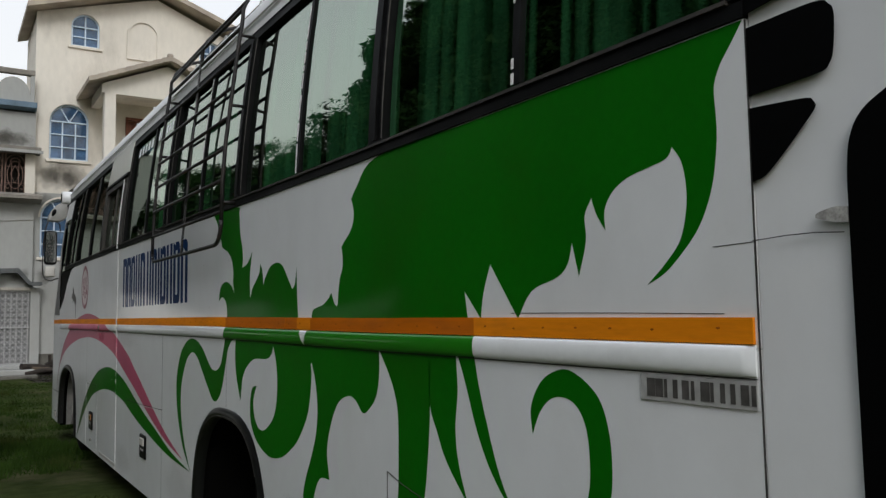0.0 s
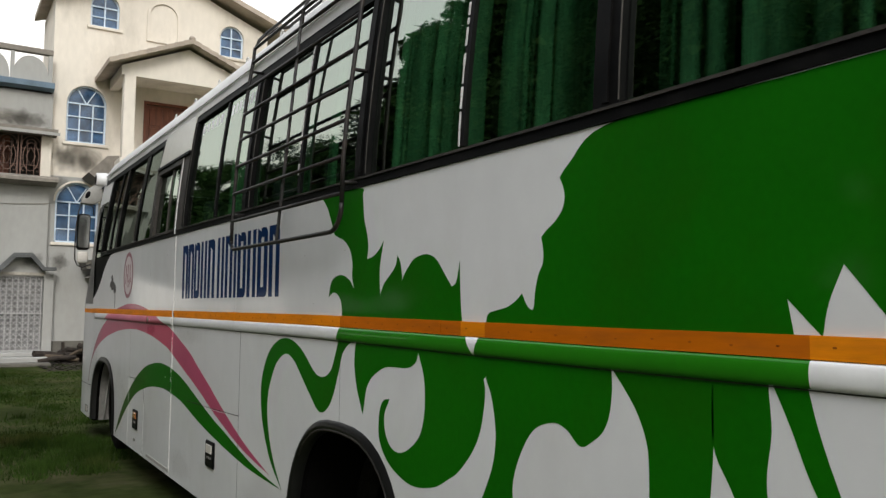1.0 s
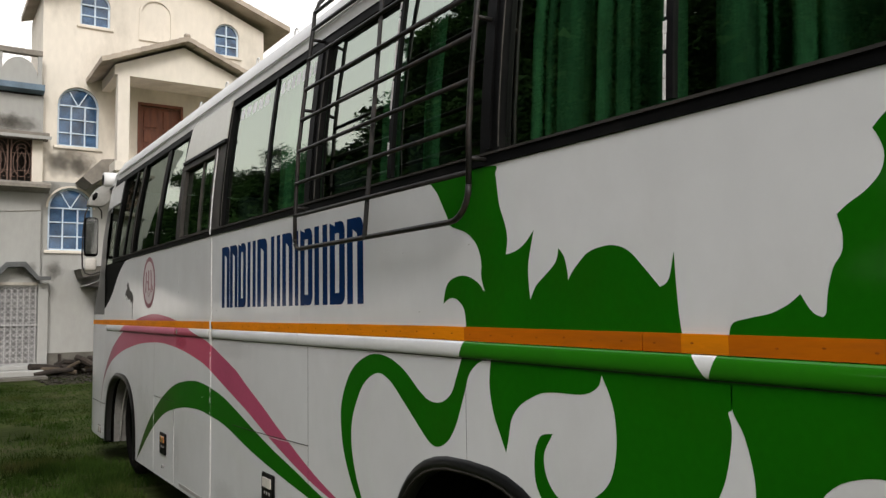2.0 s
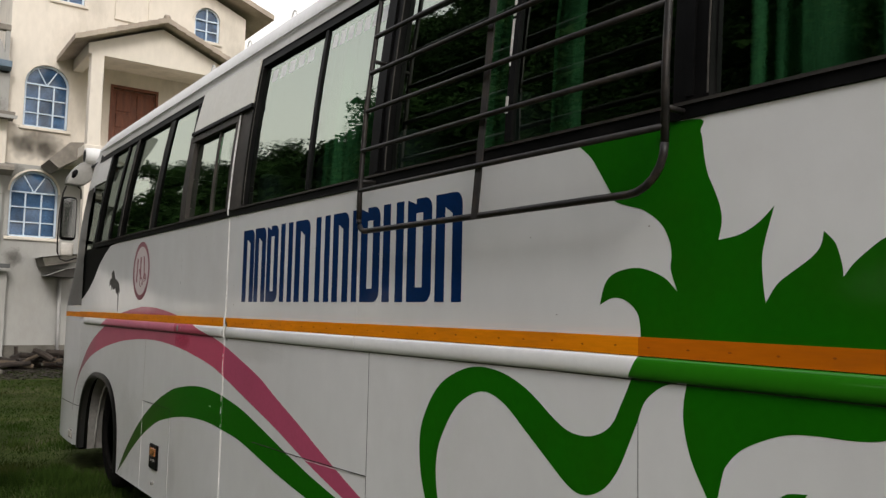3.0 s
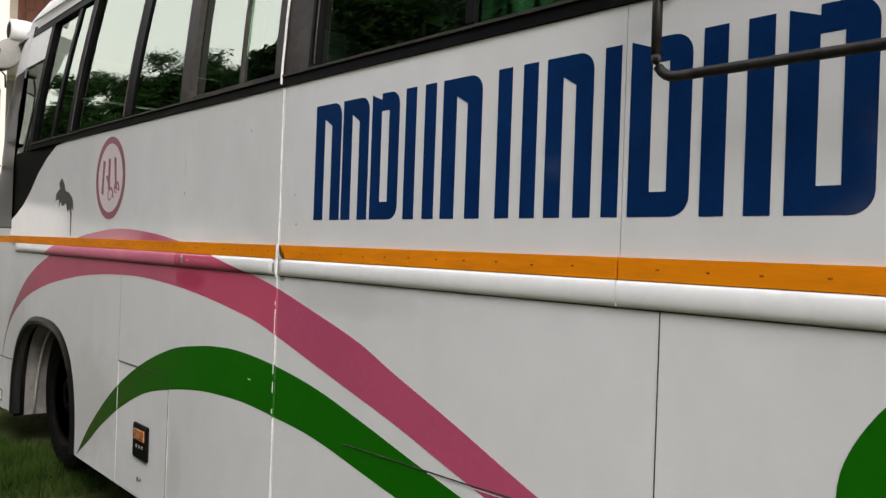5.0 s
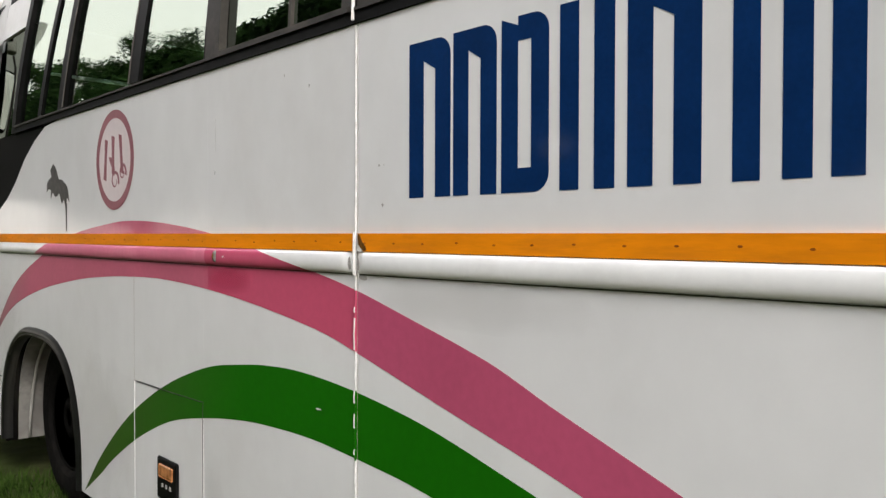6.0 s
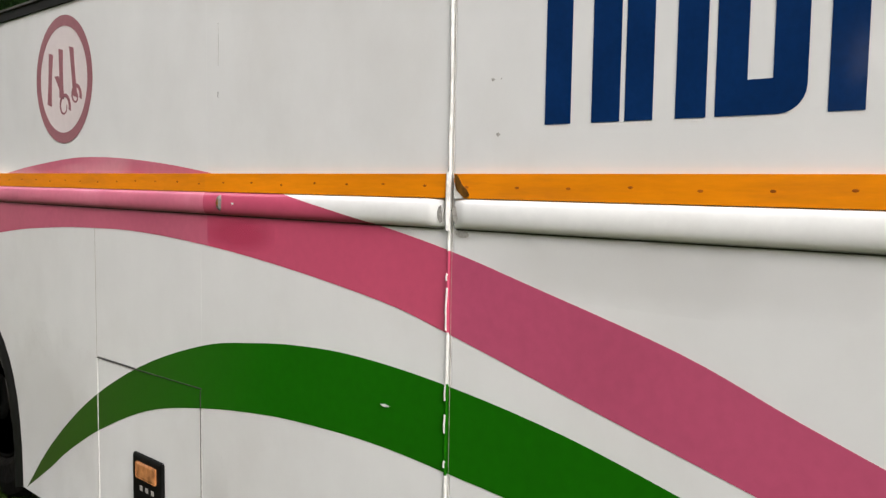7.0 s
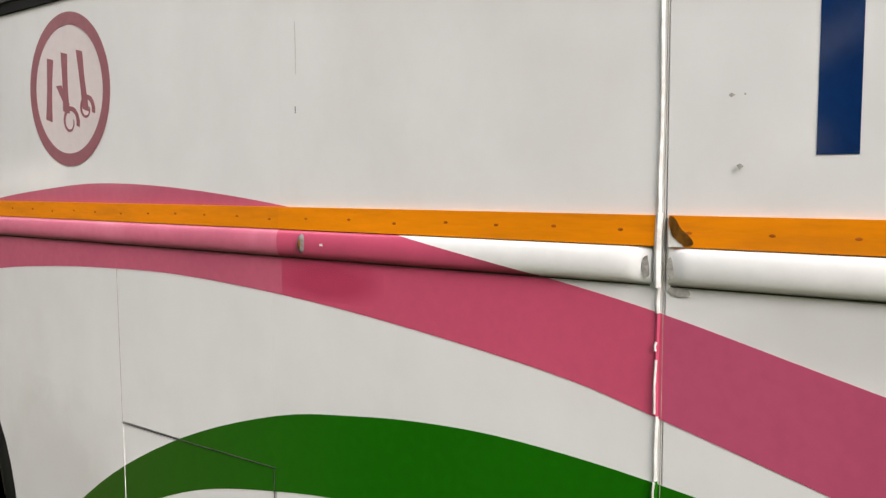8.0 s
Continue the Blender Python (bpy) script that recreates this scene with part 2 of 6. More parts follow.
HOUSE_GLASS = material("blue_film_glass", (0.045, 0.095, 0.18), 0.10, vary=0.6, scale=1.8, coat=0.5, spec=0.5)
STUCCO = material("cream_stucco", (0.73, 0.67, 0.575), 0.9, vary=0.07, scale=0.5, fine=6, bump=0.15, bump_scale=25, stain=(0.27, 0.24, 0.19), stain_amount=0.55, stain_scale=0.55, stretch=(1, 1, 0.45))
# Aged limewash, darkened further to carry the yard's tree shade.
STUCCO_WHITE = material("limewash_with_shade", (0.37, 0.365, 0.34), 0.9, vary=0.07, scale=0.6, fine=7, bump=0.15, bump_scale=25, stain=(0.33, 0.31, 0.27), stain_amount=0.45, stain_scale=0.7, stretch=(1, 1, 0.5))
GRIMED = material("mould_stained_plaster", (0.36, 0.33, 0.28), 0.95, vary=0.25, scale=1.2, fine=8, stain=(0.10, 0.09, 0.08), stain_amount=0.7, stain_scale=0.9)
CONCRETE = material("weathered_concrete", (0.24, 0.215, 0.18), 0.95, vary=0.18, scale=1.5, fine=12, bump=0.25, bump_scale=30, stain=(0.10, 0.09, 0.08), stain_amount=0.6, stain_scale=1.3)
ROOF_EDGE = material("weathered_roof_edge", (0.40, 0.34, 0.27), 0.9, vary=0.2, scale=1.5, stain=(0.15, 0.12, 0.1), stain_amount=0.5)
HOOD_GREY = material("grimy_grey_hood", (0.115, 0.118, 0.115), 0.95, vary=0.25, scale=1.5, fine=12, stain=(0.05, 0.05, 0.048), stain_amount=0.6, stain_scale=1.8)
BLUE_PAINT = material("faded_blue_paint", (0.13, 0.18, 0.23), 0.8, vary=0.2, scale=2)
WINDOW_WHITE = material("window_frame_white", (0.58, 0.68, 0.78), 0.6, vary=0.08)
WOOD = material("brown_varnished_wood", (0.17, 0.055, 0.025), 0.5, vary=0.3, scale=3, fine=30, stretch=(4, 4, 0.6))
IRON = material("rusty_brown_iron", (0.17, 0.105, 0.08), 0.7, vary=0.3, scale=8)
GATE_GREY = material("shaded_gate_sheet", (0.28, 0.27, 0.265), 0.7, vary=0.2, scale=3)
GATE_WHITE = material("dusty_white_gate_paint", (0.42, 0.41, 0.395), 0.6, vary=0.12, scale=3)
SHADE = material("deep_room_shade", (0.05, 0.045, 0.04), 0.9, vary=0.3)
EARTH = material("grassy_earth", (0.034, 0.044, 0.013), 0.95, spec=0.02, vary=0.35, scale=0.6, fine=7, bump=0.6, bump_scale=9, stain=(0.10, 0.085, 0.05), stain_amount=0.7, stain_scale=0.7)
GRASS = material("grass_blades", (0.022, 0.041, 0.007), 0.9, spec=0.02, vary=0.6, scale=0.7, fine=4, stain=(0.08, 0.073, 0.025), stain_amount=0.6, stain_scale=0.8)
LEAF = material("tree_leaves", (0.022, 0.047, 0.012), 0.8, spec=0.04, vary=0.4, scale=0.5, fine=3)
RUBBLE = material("dark_rotten_wood", (0.032, 0.024, 0.018), 0.95, vary=0.4, scale=5, bump=0.4)
BRICK_RED = material("broken_brick", (0.16, 0.065, 0.04), 0.95, vary=0.3, scale=8)
KERB = material("dark_concrete", (0.13, 0.12, 0.10), 0.95, vary=0.25, scale=2, stain=(0.04, 0.045, 0.02), stain_amount=0.7, stain_scale=1.5)
BARK = material("tree_bark", (0.10, 0.075, 0.05), 0.95, vary=0.3, scale=4, bump=0.5)


# ---- building helpers ----
from mathutils import geometry


def part(name, bm, mat, parent=None, label="", smooth=False, recalc=True):
    """Links a bmesh as one mesh object, under a thing or a part."""
    if recalc:
        bmesh.ops.recalc_face_normals(bm, faces=bm.faces)
    me = bpy.data.meshes.new(name)
    bm.to_mesh(me)
    bm.free()
    me.materials.append(mat)
    if smooth:
        for p in me.polygons:
            p.use_smooth = True
    ob = new(name, me)
    if parent is not None:
        ob.parent = parent
    if label:
        ob["label"] = label
    return ob


def thing(name, label, category, group="", kind="", at=(0, 0, 0)):
    ob = new(name)
    ob.location = at
    ob.empty_display_size = 0.2
    return tagged(ob, label, category, group, kind)


def add_box(bm, lo, hi, bevel=0.0):
    m = Matrix.Translation([(a + b) / 2 for a, b in zip(lo, hi)]) @ Matrix.Diagonal([*(abs(b - a) for a, b in zip(lo, hi)), 1])
    made = bmesh.ops.create_cube(bm, size=1, matrix=m)
    if bevel:
        edges = list({e for v in made["verts"] for e in v.link_edges})
        bmesh.ops.bevel(bm, geom=edges, offset=bevel, segments=2, affect="EDGES", profile=0.5)
    return bm


def box(lo, hi, bevel=0.0):
    return add_box(bmesh.new(), lo, hi, bevel)


def add_prism(bm, outline, place, depth):
    """A flat outline of (u, v), put at place(u, v) and thickened by the vector depth."""
    a = [bm.verts.new(place(u, v)) for u, v in outline]
    d = Vector(depth)
    b = [bm.verts.new(v.co + d) for v in a]
    k = len(a)
    for i, j, n in geometry.tessellate_polygon([[Vector((u, v, 0)) for u, v in outline]]):
        bm.faces.new((a[i], a[j], a[n]))
        bm.faces.new((b[n], b[j], b[i]))
    for i in range(k):
        bm.faces.new((a[i], b[i], b[(i + 1) % k], a[(i + 1) % k]))
    return bm


def sheet(outline, place):
    """A single thin sheet, for glass."""
    bm = bmesh.new()
    bm.faces.new([bm.verts.new(place(u, v)) for u, v in outline])
    return bm


def prism(outline, place, depth):
    return add_prism(bmesh.new(), outline, place, depth)


def add_tube(bm, points, r, sides=8):
    """A round tube along a line of points."""
    pts = [Vector(p) for p in points]
    rings = []
    for i, p in enumerate(pts):
        way = (pts[min(i + 1, len(pts) - 1)] - pts[max(i - 1, 0)]).normalized()
        ref = Vector((0, 0, 1)) if abs(way.z) < 0.9 else Vector((0, 1, 0))
        u = way.cross(ref).normalized()
        w = way.cross(u)
        rings.append([bm.verts.new(p + r * (math.cos(q) * u + math.sin(q) * w)) for q in (2 * math.pi * k / sides for k in range(sides))])
    for a, b in zip(rings, rings[1:]):
        for k in range(sides):
            bm.faces.new((a[k], a[(k + 1) % sides], b[(k + 1) % sides], b[k]))
    bm.faces.new(rings[0][::-1])
    bm.faces.new(rings[-1])
    return bm


def loft(points, radii, sides=16, flat=0.6):
    """A smooth body along a line of points, with a rounded section of its own at each."""
    bm = bmesh.new()
    pts = [Vector(p) for p in points]
    rings = []
    for i, (p, r) in enumerate(zip(pts, radii)):
        way = (pts[min(i + 1, len(pts) - 1)] - pts[max(i - 1, 0)]).normalized()
        u = way.cross(Vector((0, 1, 0))).normalized()
        w = way.cross(u)
        rings.append([bm.verts.new(p + r * (math.cos(q) * u + flat * math.sin(q) * w)) for q in (2 * math.pi * k / sides for k in range(sides))])
    for a, b in zip(rings, rings[1:]):
        for k in range(sides):
            bm.faces.new((a[k], a[(k + 1) % sides], b[(k + 1) % sides], b[k]))
    bm.faces.new(rings[0][::-1])
    bm.faces.new(rings[-1])
    return bm


def tube(points, r, sides=8):
    return add_tube(bmesh.new(), points, r, sides)


def add_grid(bm, rows):
    """A sheet through rows of points."""
    vs = [[bm.verts.new(p) for p in row] for row in rows]
    for a, b in zip(vs, vs[1:]):
        for k in range(len(a) - 1):
            bm.faces.new((a[k], a[k + 1], b[k + 1], b[k]))
    return vs


def lathe(profile, centre, axis_x=True, sides=40):
    """A turned solid: profile of (along, radius) about an axis that runs along x."""
    bm = bmesh.new()
    rings = [[bm.verts.new((centre[0] + a, centre[1] + r * math.cos(q), centre[2] + r * math.sin(q))) for q in (2 * math.pi * k / sides for k in range(sides))] for a, r in profile]
    for a, b in zip(rings, rings[1:]):
        for k in range(sides):
            bm.faces.new((a[k], a[(k + 1) % sides], b[(k + 1) % sides], b[k]))
    bm.faces.new(rings[0][::-1])
    bm.faces.new(rings[-1])
    return bm


def flowing(points, steps=5, sharp=62):
    """A closed outline that flows smoothly through the points and keeps its sharp tips."""
    n = len(points)
    P = [Vector((*p, 0)) for p in points]
    corner = []
    for i in range(n):
        a, b = P[i] - P[i - 1], P[(i + 1) % n] - P[i]
        corner.append(math.degrees(a.angle(b, 0)) > sharp)
    out = []
    for i in range(n):
        p0, p1, p2, p3 = P[i - 1], P[i], P[(i + 1) % n], P[(i + 2) % n]
        if corner[i]:
            p0 = p1
        if corner[(i + 1) % n]:
            p3 = p2
        d1, d2 = (p2 - p0) * 0.5, (p3 - p1) * 0.5
        if corner[i]:
            d1 = (p2 - p1) * 0.8
        if corner[(i + 1) % n]:
            d2 = (p2 - p1) * 0.8
        for k in range(steps):
            s = k / steps
            q = (2 * s**3 - 3 * s**2 + 1) * p1 + (s**3 - 2 * s**2 + s) * d1 + (3 * s**2 - 2 * s**3) * p2 + (s**3 - s**2) * d2
            if not out or (q - Vector((*out[-1], 0))).length > 0.002:
                out.append((q.x, q.y))
    return out


# ---- the coach: its side lies in the plane x = 0, its nose points along +y ----
SILL, SKIRT = 2.07, 0.25
BAND_LO, BAND_HI, RAIL_LO = 1.457, 1.507, 1.394
REAR, NOSE, WIDTH = 0.80, 12.85, 2.5
bus = thing("coach", "white touring coach with green flame decals, parked on grass", "bus")


def droop(y):
    """The tail's rail line sags a little."""
    return -0.013 * min(1.0, max(0.0, (4.9 - y) / 2.0)) - 0.004 * min(1.0, max(0.0, 2.4 - y))


def settle(ob):
    for v in ob.data.vertices:
        v.co.z += droop(v.co.y)
    return ob


def lean(z):
    """How far the window wall curves in at a height."""
    d = max(0.0, z - SILL)
    return 0.0977 * (d / 0.93) ** 1.5 if d < 0.93 else 0.0977 + 0.158 * (d - 0.93)


def rise(y, z):
    """The waist line climbs a little towards the nose; the lift fades out below the sill and towards the roof."""
    line = ((1.0, -0.012), (3.0, -0.012), (4.4, -0.002), (6.2, 0.012), (7.5, 0.020), (9.5, 0.024), (20.0, 0.024))
    up = next(a + (b - a) * (y - p) / (q - p) for (p, a), (q, b) in zip(line, line[1:]) if y <= q)
    return up * (min(1.0, max(0.0, (z - 1.995) / 0.07)) if z < 2.12 else max(0.0, 1 - (z - 2.12) / 0.75))


def side(out=0.0):
    """Places (y, z) on the coach's side, that far proud of it."""
    return lambda y, z: (lean(z) - out, y, z + rise(y, z))


def arch(y0, y1, top, bottom, n=24, power=2.7):
    """The outline of a wheel opening, from its rear foot over the top to its front foot."""
    c, w, hgt = (y0 + y1) / 2, (y1 - y0) / 2, top - bottom
    pts = []
    for k in range(n + 1):
        q = math.pi * (1 - k / n)
        cs, sn = math.cos(q), math.sin(q)
        pts.append((c + w * math.copysign(abs(cs) ** (2 / power), cs), bottom + hgt * abs(sn) ** (2 / power)))
    return pts


REAR_ARCH = (3.99, 5.17, 1.0)
FRONT_ARCH = (9.90, 11.24, 0.955)
GAP = 0.0013

# lower side panels, with the wheel openings cut into them
for y0, y1, opening in ((1.365, 2.7413, None), (2.7387, 6.0, REAR_ARCH), (6.0, 7.62, None), (7.62, 8.5663, None), (9.215, 11.45, FRONT_ARCH)):
    line = [(y0 + GAP, SKIRT)]
    if opening:
        line += arch(opening[0], opening[1], opening[2], SKIRT)
    line += [(y1 - GAP, SKIRT), (y1 - GAP, 1.43), (y0 + GAP, 1.43)]
    part("side_panel", prism(line, side(), (0.03, 0, 0)), WHITE, bus)
part("side_panel", prism([(8.5655, 0.885), (9.215 - GAP, 0.885), (9.215 - GAP, 1.43), (8.5655, 1.43)], side(), (0.03, 0, 0)), WHITE, bus)
hatch = part("fuel_hatch", prism([(8.575, 0.262), (9.208, 0.262), (9.208, 0.875), (8.575, 0.875)], side(0.0), (0.03, 0, 0)), WHITE, bus, "white hinged service hatch")
part("hatch_lip", prism([(8.565, SKIRT), (9.215, SKIRT), (9.215, 0.259), (8.565, 0.259)], side(), (0.03, 0, 0)), WHITE, bus)
part("hatch_joint", tube([(-0.0011, 8.565, 0.886), (-0.0011, 8.9, 0.882), (-0.0011, 9.215, 0.880)], 0.0015, 5), SEAM, bus)
# Pale and dark lines stand for the hatch edges' highlight and shadow.
part("hatch_joint", tube([(-0.0011, 8.568, 0.70), (-0.0011, 8.568, 0.27)], 0.0012, 5), SEALANT, bus)
part("hatch_joint", tube([(-0.0011, 8.5725, 0.88), (-0.0011, 8.5725, 0.27)], 0.0012, 5), SEAM, bus)
part("hatch_joint", tube([(-0.0011, 9.211, 0.88), (-0.0011, 9.211, 0.27)], 0.0012, 5), SEALANT, bus)
part("nose_joint", tube([(-0.001, 11.30, 0.626), (-0.001, 11.45, 0.618), (0.001, 11.70, 0.615), (0.007, 11.98, 0.611), (0.021, 12.20, 0.609)], 0.0028, 5), SEAM, bus)
part("hatch_keyhole", lathe([(-0.012, 0.012), (0.01, 0.014)], (-0.003, 8.87, 0.35), sides=14), DENT_GREY, hatch)
part("joint_backing", prism([(1.30, SKIRT + 0.02), *arch(3.95, 5.21, 1.03, SKIRT + 0.02), *arch(9.86, 11.28, 0.985, SKIRT + 0.02), (11.44, SKIRT + 0.02), (11.44, SILL), (1.30, SILL)], side(-0.031), (0.02, 0, 0)), SEAM, bus)

# upper side panels, between the rail and the sill
for y0, y1 in ((1.365, 6.11), (6.11, 7.62), (7.62, 8.531)):
    top = [(y1 - GAP + (y0 - y1 + 2 * GAP) * k / 10, SILL) for k in range(11)]
    part("side_panel", prism([(y0 + GAP, 1.432), (y1 - GAP, 1.432), *top], side(), (0.03, 0, 0)), WHITE, bus)
CURVE = [(10.20, 2.07), (10.42, 2.06), (10.62, 2.01), (10.80, 1.93), (10.98, 1.81), (11.15, 1.72), (11.35, 1.65), (11.45, 1.625)]
part("side_panel", prism([(8.53, 1.432), (11.45, 1.432), *CURVE[::-1], (8.53, SILL)], side(), (0.03, 0, 0)), WHITE, bus)
part("front_side_glass", prism([(11.06, 2.10), (11.45, 2.10), (11.45, 2.72), (10.99, 2.72)], lambda y, z: (lean(z) + 0.012, y, z), (0.01, 0, 0)), DARK_GLASS, bus, "dark driver side glass")
part("front_corner_trim", prism([(10.20, 2.075), *CURVE[1:], (11.45, 2.096), (11.06, 2.096)], lambda y, z: (lean(z) + 0.010, y, z), (0.012, 0, 0)), GLOSS_BLACK, bus, "black curved panel below the driver side glass")

# rear quarter: white panel with black slanted vents and the dark rear corner
part("rear_quarter_panel", prism([(1.365 - GAP, SKIRT), (1.365 - GAP, 2.30), (1.06, 2.30), (1.06, SKIRT)], side(0.0), (0.03, 0, 0)), WHITE, bus)
part("vent", prism(flowing([(1.362, 2.045), (1.362, 1.905), (1.225, 1.912), (1.20, 1.924), (1.191, 1.95), (1.187, 2.010), (1.196, 2.036), (1.225, 2.050)], 5, 50), side(0.0016), (0.0012, 0, 0)), GLOSS_BLACK, bus, "black slanted vent cover")
part("vent", prism(flowing([(1.362, 1.882), (1.362, 1.742), (1.325, 1.757), (1.243, 1.838), (1.228, 1.858), (1.236, 1.872), (1.26, 1.876)], 5, 50), side(0.0016), (0.0012, 0, 0)), GLOSS_BLACK, bus, "black pointed vent cover")
bm = bmesh.new()
add_prism(bm, [(1.362, 2.30), (1.362, 2.075), (1.20, 2.10), (1.06, 2.14), (1.06, 2.30)], side(0.004), (0.003, 0, 0))
part("rear_window_trim", bm, GLOSS_BLACK, bus)
part("rear_corner", prism(flowing([(1.178, 0.40), (1.178, 1.0), (1.1785, 1.62), (1.177, 1.74), (1.168, 1.795), (1.145, 1.832), (1.10, 1.86), (1.06, 1.88), (1.06, 0.40)], 5, 50), side(0.004), (0.003, 0, 0)), GLOSS_BLACK, bus, "black rear corner moulding")
part("hinge", prism(flowing([(1.18, 1.648), (1.205, 1.650), (1.238, 1.660), (1.236, 1.668), (1.205, 1.676), (1.18, 1.674)], 4), side(0.004), (0.004, 0, 0)), GREY_SCUFF, bus)
# rear wall, nose, roof and far side close the body
bm = bmesh.new()
PLAN = [(0.0, 1.06), (0.02, 0.95), (0.09, 0.86), (0.22, REAR), (WIDTH - 0.22, REAR), (WIDTH - 0.09, 0.86), (WIDTH, 1.06)]
add_grid(bm, [[(x + (lean(z) if x < 1 else -lean(z)), y, z) for x, y in PLAN] for z in (SKIRT, 1.4, 2.07, 3.05)])
part("rear_wall", bm, GLOSS_BLACK, bus)
FRONT = [(0.0, 11.45), (0.002, 11.70), (0.008, 11.98), (0.022, 12.20), (0.05, 12.40), (0.11, 12.57), (0.22, 12.68), (0.45, 12.78), (0.8, 12.83), (1.25, NOSE)]
FRONT = FRONT + [(WIDTH - x, y) for x, y in FRONT[-2::-1]]


def swept(z):
    """How far the windscreen and the header above it stand back from the bumper."""
    return 0.30 * min(1.0, max(0.0, (z - 1.565) / 0.4)) + 0.12 * max(0.0, z - 1.56)


def nose_band(name, zs, mat, label="", push=0.0):
    bm = bmesh.new()
    add_grid(bm, [[(x + (lean(z) if x < 1.25 else -lean(z)), y - swept(z) * min(1, (y - 11.45) / 0.5) + push, z) for x, y in FRONT] for z in zs])
    return part(name, bm, mat, bus, label, smooth=True)


nose_band("front_panel", (0.24, 0.6, 1.0, 1.43, 1.56), WHITE)
nose_band("front_band", (1.455, 1.503), ORANGE, "orange reflective band", 0.004)
nose_band("windscreen", (1.565, 1.7, 1.85, 2.0, 2.4, 2.72), SCREEN, "dark wraparound windscreen")
nose_band("front_header", (2.725, 2.9, 3.06), ROOF_WHITE)
part("front_glass_fill", prism([(11.15, 1.72), (11.35, 1.65), (11.45, 1.625), (11.45, 1.56), (11.0, 1.56)], side(-0.025), (0.01, 0, 0)), GLOSS_BLACK, bus)
# roof shell
bm = bmesh.new()
prof = [(0.088, 3.00), (0.088, 3.075), (0.100, 3.125), (0.135, 3.18), (0.205, 3.24), (0.36, 3.295), (0.7, 3.335), (1.25, 3.35)]
prof = prof + [(WIDTH - x, z) for x, z in prof[-2::-1]]
rows = []
for y, k in ((REAR + 0.02, 0.55), (REAR + 0.1, 0.85), (1.1, 1.0), (4, 1.0), (8, 1.0), (11.2, 1.0), (11.6, 0.93), (11.85, 0.75), (12.0, 0.45), (12.06, 0.15)):
    inset = (1 - k) * 0.35
    rows.append([(1.25 + (x - 1.25) * (1 - inset), y, 3.0 + (z - 3.0) * (0.35 + 0.65 * k)) for x, z in prof])
add_grid(bm, rows)
part("roof", bm, ROOF_WHITE, bus, "white roof with dusty rounded edge", smooth=True)
part("gutter", tube([(0.080, 1.05, 3.06), (0.080, 6, 3.06), (0.080, 11.35, 3.06)], 0.006, 6), ROOF_WHITE, bus)
bm = bmesh.new()
add_grid(bm, [[(WIDTH - lean(z), y, z) for y in (0.9, 11.5)] for z in (SKIRT, SILL, 3.07)])
part("far_side", bm, WHITE, bus)
# Panel and curtain added so the lit far wall doesn't show through.
part("far_dark_panel", box((WIDTH - 0.16, 1.3, 1.2), (WIDTH - 0.15, 11.2, 2.06)), SEAT_CLOTH, bus)
bm = bmesh.new()
folds = [1.35 + 0.04 * k for k in range(240)]
add_grid(bm, [[(WIDTH - 0.20 + 0.02 * math.sin(k * 1.3) * math.sin(k * 0.37), y, z) for k, y in enumerate(folds)] for z in (2.0, 2.96)])
part("far_curtain", bm, CURTAIN, bus, "green curtain added along the far side", smooth=True)
# Dark panels added to hide the bright inside of the nose.
part("header_light_block", box((0.22, 11.90, 2.66), (WIDTH - 0.22, 11.92, 2.984)), DARK, bus)
part("cab_light_block", box((0.135, 10.95, 1.46), (0.15, 11.95, 2.72)), DARK, bus)
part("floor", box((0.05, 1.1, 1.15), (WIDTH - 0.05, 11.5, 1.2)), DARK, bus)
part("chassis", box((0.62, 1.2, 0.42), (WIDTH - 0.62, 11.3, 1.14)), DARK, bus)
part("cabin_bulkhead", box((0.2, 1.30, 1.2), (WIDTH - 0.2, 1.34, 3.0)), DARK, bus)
bm = bmesh.new()
add_box(bm, (0.112, 0.95, 2.985), (WIDTH - 0.06, 11.9, 3.0))
part("cabin_ceiling", bm, SEAT_CLOTH, bus)

